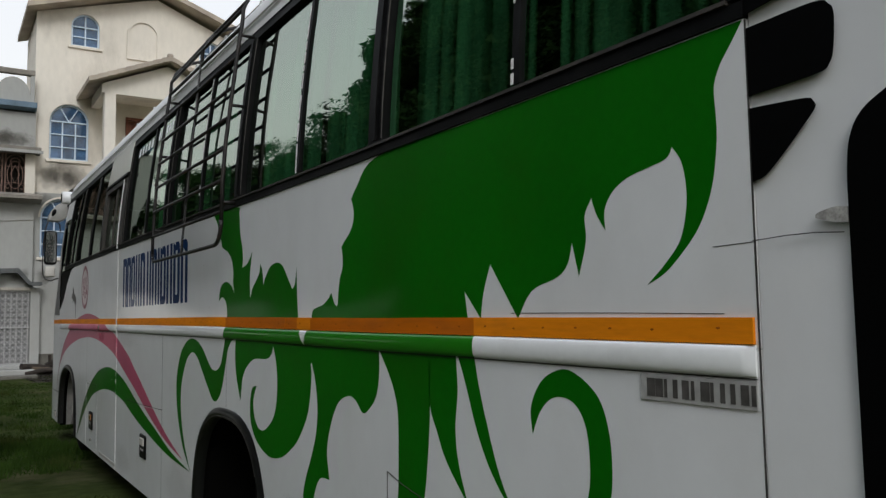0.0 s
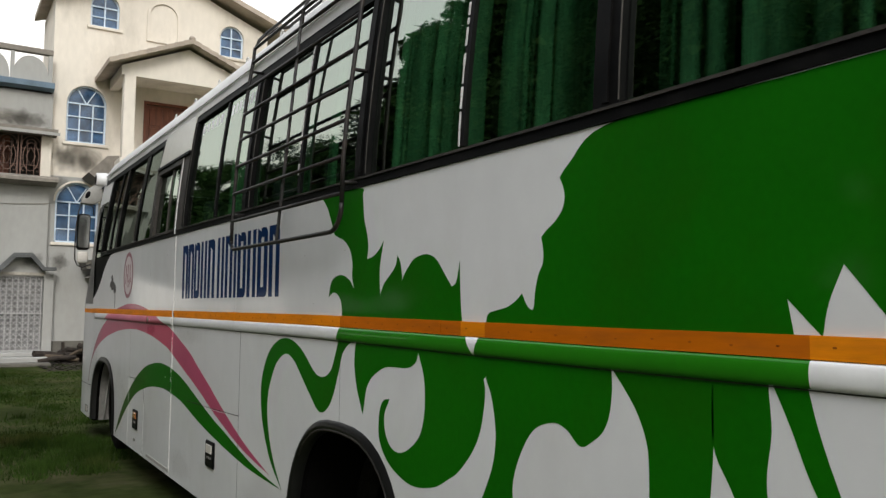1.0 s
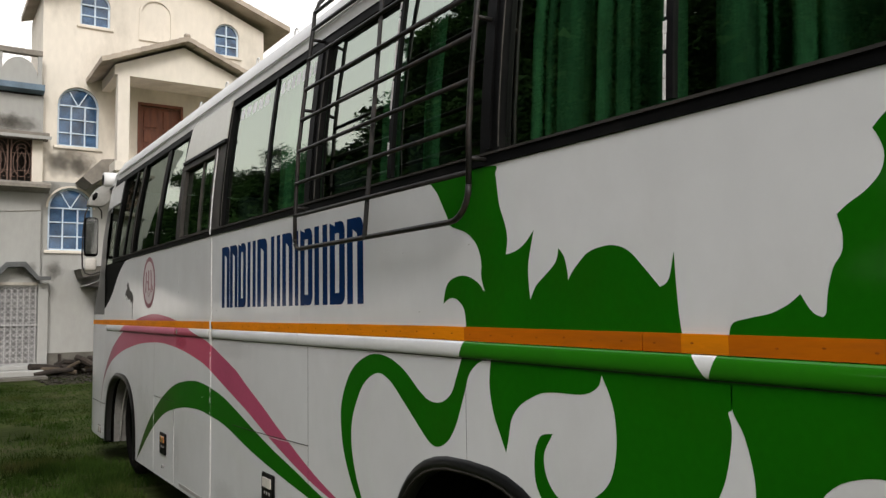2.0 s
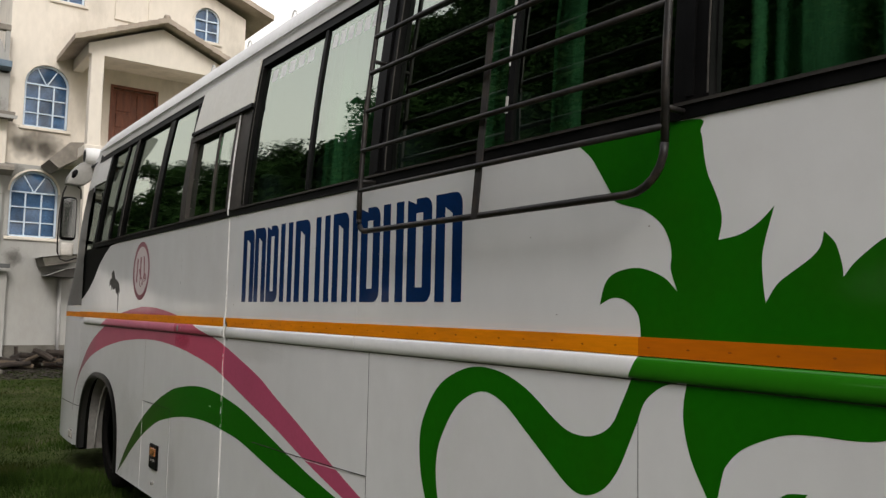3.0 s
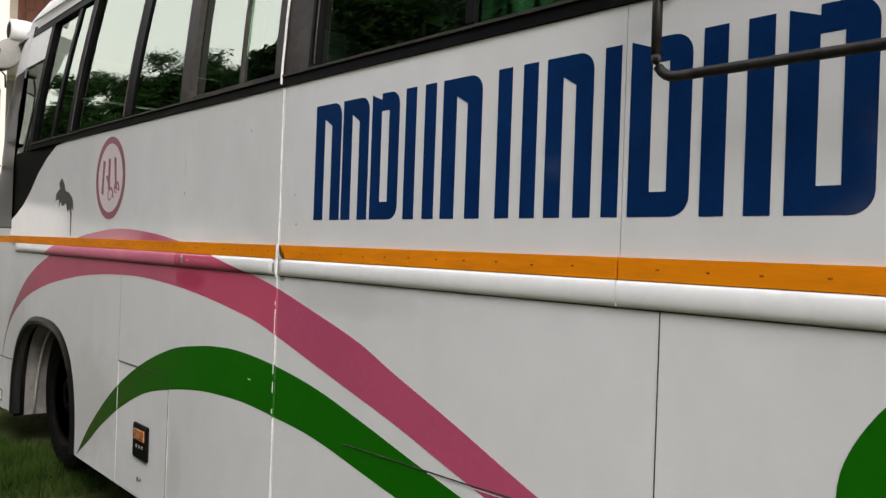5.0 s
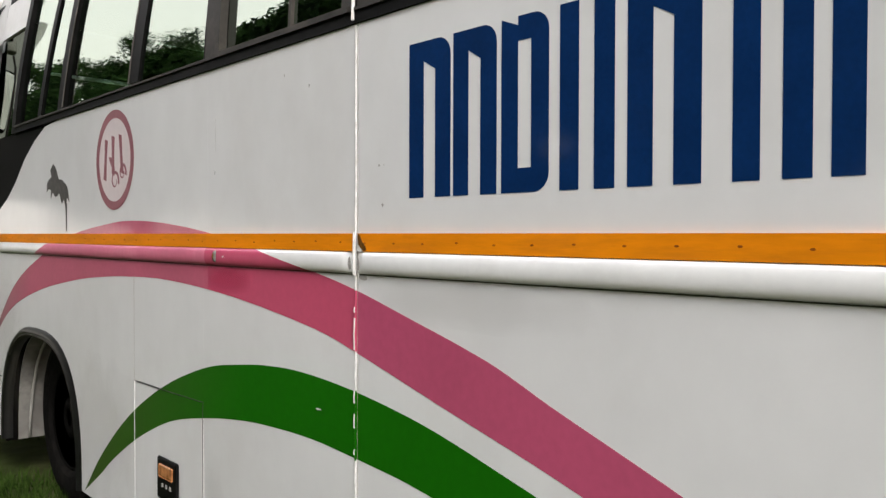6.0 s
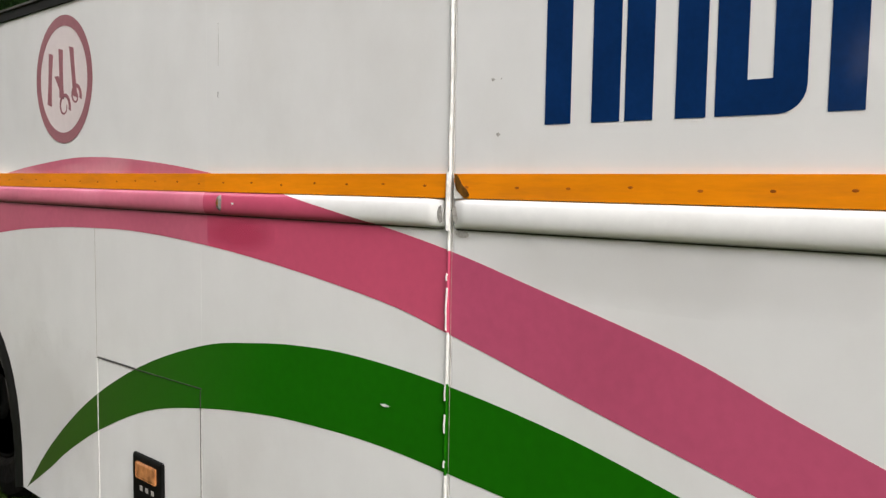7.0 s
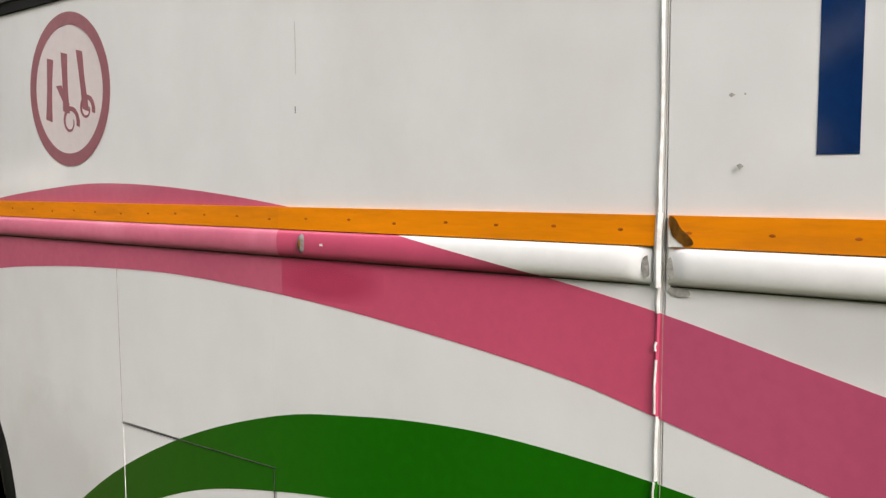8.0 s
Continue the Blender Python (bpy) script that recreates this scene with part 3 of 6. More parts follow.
# wheel wells, arch trims and wheels; the wells' near-black stands for deep shade
for (y0, y1, top), xin in ((REAR_ARCH, 0.62), (FRONT_ARCH, 0.60)):
    line = arch(y0 - 0.005, y1 + 0.005, top + 0.005, SKIRT - 0.02)
    bm = bmesh.new()
    half = len(line) // 2 + 3
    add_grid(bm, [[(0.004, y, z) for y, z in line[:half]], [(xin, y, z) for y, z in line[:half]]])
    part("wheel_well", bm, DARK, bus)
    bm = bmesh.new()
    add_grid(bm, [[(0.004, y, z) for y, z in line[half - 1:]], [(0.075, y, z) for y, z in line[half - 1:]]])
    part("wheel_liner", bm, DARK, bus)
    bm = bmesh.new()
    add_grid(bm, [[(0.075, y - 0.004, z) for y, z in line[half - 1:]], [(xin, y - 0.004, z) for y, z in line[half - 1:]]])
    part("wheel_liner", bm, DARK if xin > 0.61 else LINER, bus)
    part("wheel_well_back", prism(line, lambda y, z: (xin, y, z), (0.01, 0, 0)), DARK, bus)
    outer = arch(y0 - 0.032, y1 + 0.032, top + 0.032, SKIRT)
    inner = arch(y0 + 0.02, y1 - 0.02, top - 0.02, SKIRT)
    bm = bmesh.new()
    add_grid(bm, [[(-0.001, y, z) for y, z in outer], [(-0.022, (y + v) / 2, (z + w) / 2) for (y, z), (v, w) in zip(outer, inner)], [(-0.008, y, z) for y, z in inner], [(0.04, y, z) for y, z in inner]])
    trim = part("arch_trim", bm, TRIM_RUBBER, bus, "black rubber wheel arch trim", smooth=True)
    # Grey tube along the arch edge paints the rubber's highlight line.
    lip = [(-0.012, y, z) for y, z in arch(y0 + 0.012, y1 - 0.012, top - 0.012, SKIRT) if z > 0.45 and y < y1 - 0.12]
    part("trim_lip", tube(lip, 0.006, 6), FRAME_GREY, trim, "trim lip, grey highlight in its colour", smooth=True)


def wheel(y, x0, r=0.49, rim_mat=STEEL):
    """A coach wheel with tread grooves, a dished rim, a hub and wheel nuts."""
    prof = [(x0 + 0.02, 0.29), (x0, 0.32), (x0 - 0.005, 0.40), (x0 + 0.01, 0.455), (x0 + 0.04, r)]
    for k in range(5):
        a = x0 + 0.06 + 0.035 * k
        prof += [(a, r), (a + 0.004, r - 0.012), (a + 0.012, r - 0.012), (a + 0.016, r)]
    prof += [(x0 + 0.25, r), (x0 + 0.28, 0.455), (x0 + 0.28, 0.29)]
    tyre = part("wheel", lathe(prof, (0, y, r + 0.005), sides=48), RUBBER, bus, "worn black tyre", smooth=False)
    part("rim", lathe([(x0 + 0.02, 0.292), (x0 + 0.012, 0.28), (x0 + 0.03, 0.262), (x0 + 0.10, 0.245), (x0 + 0.12, 0.16), (x0 + 0.055, 0.13), (x0 + 0.02, 0.11), (x0 + 0.01, 0.05), (x0 + 0.2, 0.02)], (0, y, r + 0.005)), rim_mat, tyre, "steel rim, blackened for the well's shade", smooth=True)
    for k in range(10):
        q = 2 * math.pi * k / 10
        part("wheel_nut", lathe([(x0 + 0.08, 0.014), (x0 + 0.122, 0.016)], (0, y + 0.195 * math.cos(q), r + 0.005 + 0.195 * math.sin(q)), sides=6), GREY_SCUFF if rim_mat is STEEL else DARK, tyre)
    return tyre


# Tyre and rim colours are near black, carrying the wheel well's shade.
wheel(10.50, 0.125, 0.475, DARK)
part("liner_ridge", tube([(0.134, 11.222, 0.24), (0.140, 11.216, 0.40), (0.148, 11.194, 0.55), (0.155, 11.138, 0.70), (0.160, 11.062, 0.80), (0.165, 10.957, 0.88)], 0.009, 8), LINER_RIB, bus, "pale liner rib", smooth=True)
wheel(4.58, 0.30, 0.49, DARK)
part("wheel_guard", prism([(10.05, 0.30), (10.05, 0.62), (10.22, 0.82), (10.24, 0.82), (10.07, 0.60), (10.07, 0.30)], lambda y, z: (0.06, y, z), (0.4, 0, 0)), STEEL, bus)

# window wall: sill, pillars, header
def add_slab(bm, foot, head, z0, z1, out, depth):
    """A slab that follows the curved side; foot and head: where it begins and ends along the coach at z0 and z1."""
    nz = max(1, math.ceil((z1 - z0) / 0.12)) if z1 > 2.0 else 1
    ny = max(1, math.ceil((foot[1] - foot[0]) / 0.35))
    layers = []
    for o in (out, out - depth):
        place = side(o)
        layers.append([])
        for j in range(nz + 1):
            f = j / nz
            a, b = foot[0] + (head[0] - foot[0]) * f, foot[1] + (head[1] - foot[1]) * f
            layers[-1].append([bm.verts.new(place(a + (b - a) * i / ny, z0 + (z1 - z0) * f)) for i in range(ny + 1)])
    near, far = layers
    for j in range(nz):
        for i in range(ny):
            bm.faces.new((near[j][i], near[j + 1][i], near[j + 1][i + 1], near[j][i + 1]))
            bm.faces.new((far[j][i], far[j][i + 1], far[j + 1][i + 1], far[j + 1][i]))
        for i, turn in ((0, 1), (ny, -1)):
            bm.faces.new((near[j][i], far[j][i], far[j + 1][i], near[j + 1][i])[::turn])
    for i in range(ny):
        for j, turn in ((0, 1), (nz, -1)):
            bm.faces.new((near[j][i], near[j][i + 1], far[j][i + 1], far[j][i])[::turn])
    return bm


def strip(name, y0, y1, z0, z1, out, mat, depth=0.03, label="", parent=None):
    return part(name, add_slab(bmesh.new(), (y0, y1), (y0, y1), z0, z1, out, depth), mat, parent or bus, label)


def raked(name, bottom, top, w, z0, z1, out, mat, depth=0.03, label=""):
    """An upright whose foot and head lie at different places along the side."""
    return part(name, add_slab(bmesh.new(), (bottom, bottom + w), (top, top + w), z0, z1, out, depth), mat, bus, label)


def glazing(bottom, top, z0, z1, back):
    """A curved pane of glass; daylight passes it."""
    place = side(-back)
    bm = bmesh.new()
    rows = []
    for j in range(9):
        f = j / 8
        rows.append([bm.verts.new(place(b + (t - b) * f, z0 + (z1 - z0) * f)) for b, t in zip(bottom, top)])
    for low, high in zip(rows, rows[1:]):
        bm.faces.new((low[0], high[0], high[1], low[1]))
    pane = part("window_pane", bm, BUS_GLASS, bus, "green tinted glass pane", smooth=True, recalc=False)
    pane.visible_shadow = False
    return pane


strip("window_sill", 1.365, 11.04, 2.072, 2.104, 0.006, BLACK, 0.03, "black rubber window sill")
# The lip's lighter grey is the highlight along the sill's edge.
strip("sill_lip", 1.40, 10.98, 2.106, 2.115, 0.012, FRAME_GREY, 0.02, "sill lip, grey highlight in its colour")
strip("window_header", 1.365, 11.40, 2.955, 3.03, 0.004, BLACK, 0.03)
for y, w in ((1.365, 0.05), (2.832, 0.106), (4.362, 0.112), (5.907, 0.135), (7.422, 0.038)):
    pillar = strip("window_pillar", y, y + w, 2.113, 2.954, 0.004, BLACK)
    strip("pillar_bead", y + w * 0.4, y + w * 0.6, 2.127, 2.954, 0.012, BLACK, 0.01, "", pillar)
    strip("pane_rubber", y + 0.002, y + 0.006, 2.127, 2.954, 0.007, PANE_RUBBER, 0.003, "grey weathered pane seal", pillar)

# glass panes with slim dividers, slightly set back; the seal along three of them is worn pale in patches
for y0, mid, y1, worn in ((1.415, 2.085, 2.832, True), (2.938, 3.624, 4.362, True), (4.474, 5.150, 5.907, True), (6.042, 6.645, 7.422, False)):
    glazing((y0 + 0.004, mid - 0.004), (y0 + 0.004, mid - 0.004), 2.114, 2.953, 0.012)
    glazing((mid + 0.004, y1 - 0.004), (mid + 0.004, y1 - 0.004), 2.114, 2.953, 0.020)
    divider = strip("window_divider", mid - 0.016, mid + 0.016, 2.127, 2.953, -0.002, BLACK, 0.02)
    flake = random.Random(int(mid * 100))
    z = 2.127
    while worn and z < 2.93:
        length = flake.uniform(0.015, 0.07)
        width = flake.uniform(0.004, 0.013)
        if flake.random() < 0.85:
            strip("worn_seal", mid + 0.012 - width / 2, mid + 0.012 + width / 2, z, min(z + length, 2.95), 0.0005, SEALANT, 0.0025, "", divider)
        z += length + flake.choice((0.001, 0.002, 0.012))
# the front windows are raked: their uprights lean back
for k, (bottom, top) in enumerate((((8.56, 9.23), (8.50, 9.092)), ((9.23, 10.137), (9.092, 9.985)), ((10.21, 10.535), (10.045, 10.315)), ((10.535, 10.98), (10.315, 10.835)))):
    glazing((bottom[0] + 0.004, bottom[1] - 0.004), (top[0] + 0.004, top[1] - 0.004), 2.114, 2.953, 0.012 + 0.008 * (k % 2))
raked("window_divider", 9.178, 9.045, 0.095, 2.127, 2.953, -0.002, BLACK, 0.02)
raked("divider_seal", 9.276, 9.143, 0.006, 2.127, 2.953, 0.001, PANE_RUBBER, 0.004)
raked("window_pillar", 10.137, 9.975, 0.075, 2.113, 2.954, 0.004, BLACK)
raked("pillar_seal", 10.130, 9.968, 0.008, 2.127, 2.954, 0.006, PANE_RUBBER, 0.004)
raked("window_divider", 10.510, 10.290, 0.055, 2.127, 2.953, -0.002, BLACK, 0.02)
# emergency window: cream panel with a drip edge above a small sliding window
part("cream_panel", add_slab(bmesh.new(), (7.462, 8.484), (7.462, 8.400), 2.738, 3.028, 0.0125, 0.03), CREAM, bus, "cream filler panel above a sliding window")
strip("drip_edge", 7.455, 8.492, 2.712, 2.736, 0.024, BLACK, 0.05)
strip("slider_frame", 7.62, 8.53, 2.664, 2.710, 0.012, FRAME_GREY, 0.03)
strip("slider_frame", 7.655, 8.46, 2.106, 2.124, 0.014, FRAME_GREY, 0.03)
strip("window_pillar", 7.462, 7.622, 2.113, 2.710, 0.005, FRAME_GREY, 0.03, "dusty black pillar")
strip("slider_jamb", 7.642, 7.690, 2.113, 2.662, 0.010, FRAME_GREY, 0.03)
strip("slider_jamb", 8.430, 8.535, 2.113, 2.662, 0.010, FRAME_GREY, 0.03)
raked("window_pillar", 8.535, 8.50, 0.025, 2.113, 2.954, 0.003, BLACK)
glazing((7.692, 7.985), (7.692, 7.985), 2.127, 2.662, 0.012)
glazing((7.975, 8.428), (7.975, 8.428), 2.127, 2.662, 0.022)
strip("slider_stile", 7.862, 7.958, 2.127, 2.662, -0.014, BLACK, 0.012)
strip("slider_stile", 7.976, 7.992, 2.127, 2.662, 0.0, FRAME_GREY, 0.014)
raked("front_pillar", 10.98, 10.84, 0.07, 2.08, 3.0, 0.004, BLACK)
part("front_corner_panel", prism([(10.955, 2.725), (11.45, 2.725), (11.45, 3.03), (10.915, 3.03)], side(0.0), (0.03, 0, 0)), ROOF_WHITE, bus)

# interior seen through the glass: pleated curtains and seat backs
def curtain(y0, y1, seed):
    bm = bmesh.new()
    rnd = random.Random(seed)
    n = int((y1 - y0) / 0.007)
    phase, cols = 0.0, []
    for k in range(n + 1):
        phase += rnd.choice((0.25, 0.45, 0.75, 1.1))
        cols.append((y0 + (y1 - y0) * k / n, 0.020 * math.sin(phase) * (0.5 + 0.5 * math.sin(k * 0.13 + seed)) + 0.014 * math.sin(k * 0.21 + seed)))
    add_grid(bm, [[(lean(z) + 0.10 + dx * (1.15 - 0.3 * (z - 2.1)), y, z) for y, dx in cols] for z in (2.0, 2.5, 2.94)])
    part("curtain", bm, CURTAIN, bus, "green pleated curtain behind the glass", smooth=True)


for k, (y0, y1) in enumerate(((1.46, 2.04), (2.12, 2.52), (2.56, 2.81), (2.97, 3.56), (3.66, 4.33), (4.92, 5.08), (5.22, 5.40), (6.07, 6.42), (6.42, 6.72))):
    curtain(y0, y1, 11 + k)
for k in range(9):
    y = 2.1 + 0.82 * k
    back = part("seat_back", box((0.28, y, 1.55), (1.2, y + 0.12, 2.42), 0.05), SEAT_CLOTH, bus)

# orange reflective band in lengths, with rivets
bands = []
for y0, y1, mat in ((1.372, 2.285, ORANGE), (2.285, 3.455, ORANGE_DARK), (3.455, 3.60, ORANGE), (3.60, 3.73, ORANGE_DARK), (3.736, 4.585, ORANGE_DARK), (4.585, 6.108, ORANGE), (6.113, 7.613, ORANGE), (7.635, 8.53, ORANGE), (8.53, 10.35, ORANGE_MILD), (10.35, 11.45, ORANGE)):
    bands.append(settle(strip("reflective_band", y0, y1, BAND_LO, BAND_HI, 0.008, mat, 0.0075, "orange reflective band strip")))
rivet = bmesh.new()
bmesh.ops.create_uvsphere(rivet, u_segments=8, v_segments=5, radius=0.0034)
bmesh.ops.scale(rivet, vec=(0.3, 1.9, 0.85), verts=rivet.verts)
rivet_ob = part("rivet", rivet, RIVET, bands[0])
rivet_ob.location = (-0.0075, 1.45, 1.470)
rr = random.Random(5)
y = 1.62
while y < 11.3:
    for b in bands:
        lo, hi = min(v.co.y for v in b.data.vertices), max(v.co.y for v in b.data.vertices)
        if lo + 0.02 < y < hi - 0.02:
            r2 = new("rivet", rivet_ob.data)
            r2.parent = b
            r2.location = (-0.0075, y, 1.481 + droop(y) + rr.uniform(-0.003, 0.003))
    y += rr.choice((0.115, 0.12, 0.125, 0.13))


# half-round rub rail, in painted lengths with slanting colour breaks
def rail(y0, y1, mat, label="", dent=(0.0, 0.0)):
    """y0, y1: (top, bottom) where the length begins and ends; dent: how far its ends are beaten flat."""
    bm = bmesh.new()
    steps = [(0.0, 0.3 if dent[0] else 1.0)]
    length = y1[0] - y0[0]
    steps += [(dent[0] / length * f, 0.3 + 0.7 * g) for f, g in ((0.35, 0.35), (0.7, 0.8), (1.0, 1.0)) if dent[0]]
    steps += [(1 - dent[1] / length * f, 0.3 + 0.7 * g) for f, g in ((1.0, 1.0), (0.7, 0.8), (0.35, 0.35)) if dent[1]]
    steps += [(k / 6, 1.0) for k in range(1, 6) if dent[0] / length < k / 6 < 1 - dent[1] / length]
    steps.append((1.0, 0.3 if dent[1] else 1.0))
    steps.sort(key=lambda step: step[0])
    rows = []
    for k in range(13):
        q = math.pi * k / 12
        s = (1 - math.cos(q)) / 2
        z = BAND_LO - 0.001 - (BAND_LO - RAIL_LO - 0.002) * s
        x = -0.0150 * math.sin(q) ** 0.62 if 0 < k < 12 else 0.0
        a, b = y0[0] + (y0[1] - y0[0]) * s, y1[0] + (y1[1] - y1[0]) * s
        rows.append([(x * full, a + (b - a) * f, z) for f, full in steps])
    add_grid(bm, rows)
    for end in (0, -1):
        bm.faces.new([bm.verts.new(row[end]) for row in rows])
    return settle(part("rub_rail", bm, mat, bus, label, smooth=True))


rail((1.372, 1.372), (2.285, 2.285), RAIL_WHITE, "white half-round rub rail", (0.03, 0))
rail((2.285, 2.285), (3.49, 3.518), RAIL_GREEN, "green painted rub rail")
rail((3.49, 3.518), (3.57, 3.524), RAIL_WHITE)
rail((3.57, 3.524), (4.585, 4.62), RAIL_GREEN, "green painted rub rail")
rail((4.585, 4.62), (6.108, 6.108), RAIL_WHITE, "white half-round rub rail")
rail((6.112, 6.112), (7.614, 7.614), RAIL_WHITE, "white half-round rub rail", (0, 0.035))
rail((7.642, 7.642), (7.84, 7.84), RAIL_WHITE, "white half-round rub rail", (0.04, 0))
rail((7.84, 7.84), (8.18, 7.85), RAIL_WHITE)
rail((8.18, 7.85), (8.53, 8.53), PINK, "rose painted rub rail")
# This length carries its sky reflection as a paler rose.
rail((8.53, 8.53), (10.37, 10.60), SHEEN_ROSE, "rose rub rail, sky sheen in its colour")
rail((10.37, 10.60), (11.30, 11.30), RAIL_WHITE, "white half-round rub rail", (0, 0.04))
for a, b in ((1.372, 4.0), (4.0, 7.61), (7.645, 11.3)):
    settle(part("rail_gap", tube([(-0.0022, a + (b - a) * k / 8, RAIL_LO - 0.0015) for k in range(9)], 0.0014, 6), SEAM, bus))
for y in (6.11,):
    part("rail_joint", tube([(-0.010, y, RAIL_LO + 0.002), (-0.0140, y, (RAIL_LO + BAND_LO) / 2), (-0.010, y, BAND_LO - 0.002)], 0.0022, 6), SEALANT, bus)
part("rail_bracket", loft([(-0.0118, 8.449, 1.406), (-0.0128, 8.449, 1.414), (-0.0130, 8.449, 1.428), (-0.0126, 8.448, 1.441), (-0.0112, 8.448, 1.448)], (0.004, 0.010, 0.012, 0.010, 0.003), 10, 0.8), DENT_GREY, bus, "scuffed bare metal rail clip", smooth=True)
part("rail_bracket_core", loft([(-0.0215, 8.447, 1.416), (-0.0222, 8.447, 1.427), (-0.0215, 8.446, 1.438)], (0.002, 0.006, 0.002), 8, 0.6), RIVET_DARK, bus, smooth=True)
part("paint_chip", box((-0.0155, 8.383, 1.424), (-0.0138, 8.392, 1.429)), SEALANT, bus)
for y, w in ((7.609, 0.006), (7.650, 0.007)):
    part("rail_scuff", prism(flowing([(y - w, 1.412), (y, 1.404), (y + w, 1.418), (y + w * 0.7, 1.436), (y - w * 0.4, 1.442)], 4, 100), lambda u, v: (-0.0095, u, v), (0.0012, 0, 0)), GREY_SCUFF, bus)

# panel joints
def joint(y, z0, z1, r, mat, out=0.001, wobble=0.0, name="panel_joint"):
    rnd = random.Random(int(y * 100))
    n = max(2, int((z1 - z0) / 0.06))
    pts = [(lean(z0 + (z1 - z0) * k / n) - out, y + rnd.uniform(-wobble, wobble), z0 + (z1 - z0) * k / n) for k in range(n + 1)]
    return part(name, tube(pts, r, 6), mat, bus)


for z0, z1, m in ((SKIRT, 0.868, SEALANT), (0.868, 1.066, GREEN), (1.066, 1.176, SEALANT), (1.176, 1.347, PINK), (1.347, 1.39, SEALANT)):
    joint(7.631, z0, z1, 0.0037, m, 0.0004, 0.0012, "sealed_joint")
for z0, z1 in ((0.885, 0.90), (0.96, 1.00), (1.03, 1.064), (1.18, 1.27), (1.285, 1.30)):
    joint(7.6325, z0, z1, 0.0022, SEALANT, 0.0043, 0.0012, "peeling_sealant")
joint(7.631, 1.508, 2.09, 0.0037, SEALANT, 0.0004, 0.0012, "sealed_joint")
joint(7.630, 1.39, 1.51, 0.0058, SEALANT, 0.006, 0.001, "sealed_joint")
joint(7.6215, 1.39, 1.51, 0.0011, JOINT_GREY, 0.002, 0.0005)
part("torn_tape_corner", prism(flowing([(7.613, 1.490), (7.613, 1.457), (7.588, 1.457), (7.596, 1.468), (7.606, 1.476)], 4, 75), side(0.0086), (0.0008, 0, 0)), SEALANT, bus)
part("peeled_tape", prism(flowing([(7.611, 1.505), (7.602, 1.502), (7.592, 1.486), (7.580, 1.476), (7.572, 1.463), (7.582, 1.459), (7.590, 1.461), (7.599, 1.468), (7.608, 1.478)], 5, 170), side(0.0094), (0.001, 0, 0)), RIVET_DARK, bus)
part("grime_smear", prism(flowing([(7.612, 1.390), (7.585, 1.390), (7.578, 1.380), (7.595, 1.377), (7.612, 1.383)], 5, 170), side(0.0022), (0.0015, 0, 0)), GREY_SCUFF, bus)
part("scratch", tube([(-0.0008, 8.471, 1.915), (-0.0008, 8.470, 1.86), (-0.0003, 8.472, 1.80)], 0.0005, 5), GREY_SCUFF, bus)
part("scratch", tube([(-0.0008, 8.474, 1.73), (-0.0003, 8.475, 1.715)], 0.0008, 5), SEAM, bus)
joint(7.6225, SKIRT, 1.39, 0.0008, JOINT_GREY, 0.0002)
joint(7.6225, 1.508, 2.085, 0.0008, JOINT_GREY, 0.0002)
joint(7.632, 2.10, 2.70, 0.005, SEALANT, 0.012, 0.001, "sealed_joint")
joint(1.365, SKIRT, 2.055, 0.0020, SEAM, -0.0008)
joint(4.592, 1.01, 1.39, 0.0011, SEAM, -0.0003)
joint(6.0, SKIRT, 1.39, 0.0018, SEAM, -0.0006)
joint(9.215, 0.885, 1.39, 0.0014, JOINT_GREY, -0.0006)
part("sill_crack", tube([(-0.0002, 1.44, 1.497), (-0.0002, 1.7, 1.501), (-0.0002, 1.9, 1.503), (-0.0002, 2.12, 1.504)], 0.0009, 5), SEAM, bus)
part("panel_crack", tube([(-0.0002, 1.37, 1.632), (-0.0002, 1.30, 1.636), (-0.0002, 1.24, 1.636), (-0.0002, 1.19, 1.632)], 0.0010, 5), SEAM, bus)
part("panel_crack", tube([(-0.0002, 1.37, 1.63), (-0.0002, 1.46, 1.628)], 0.0009, 5), SEAM, bus)
part("hatch_joint", tube([(-0.001, 2.82, 0.985), (-0.001, 2.72, 0.96), (-0.001, 2.52, 0.925)], 0.0015, 5), SEAM, bus)
part("hatch_joint", tube([(-0.001, 2.82, 0.985), (-0.001, 2.825, 0.6)], 0.0015, 5), SEAM, bus)
part("hatch_joint", tube([(-0.0012, 7.17, 0.866), (-0.0012, 6.6, 0.876), (-0.0012, 6.0, 0.893)], 0.0022, 5), SEAM, bus)
part("joint_edge", tube([(-0.0008, 6.75, 0.868), (-0.0008, 6.4, 0.874), (-0.0008, 6.0, 0.888)], 0.0012, 5), SEALANT, bus)
part("step_slot", prism([(7.62, 0.275), (8.40, 0.275), (8.40, 0.30), (7.62, 0.30)], side(0.003), (0.01, 0, 0)), GREY_SCUFF, bus)

# paint and vinyl decals
def decal(name, line, mat, out=0.0007, label="", steps=5, sharp=62):
    return part(name, prism(flowing(line, steps, sharp), side(out), (0.0006, 0, 0)), mat, bus, label)


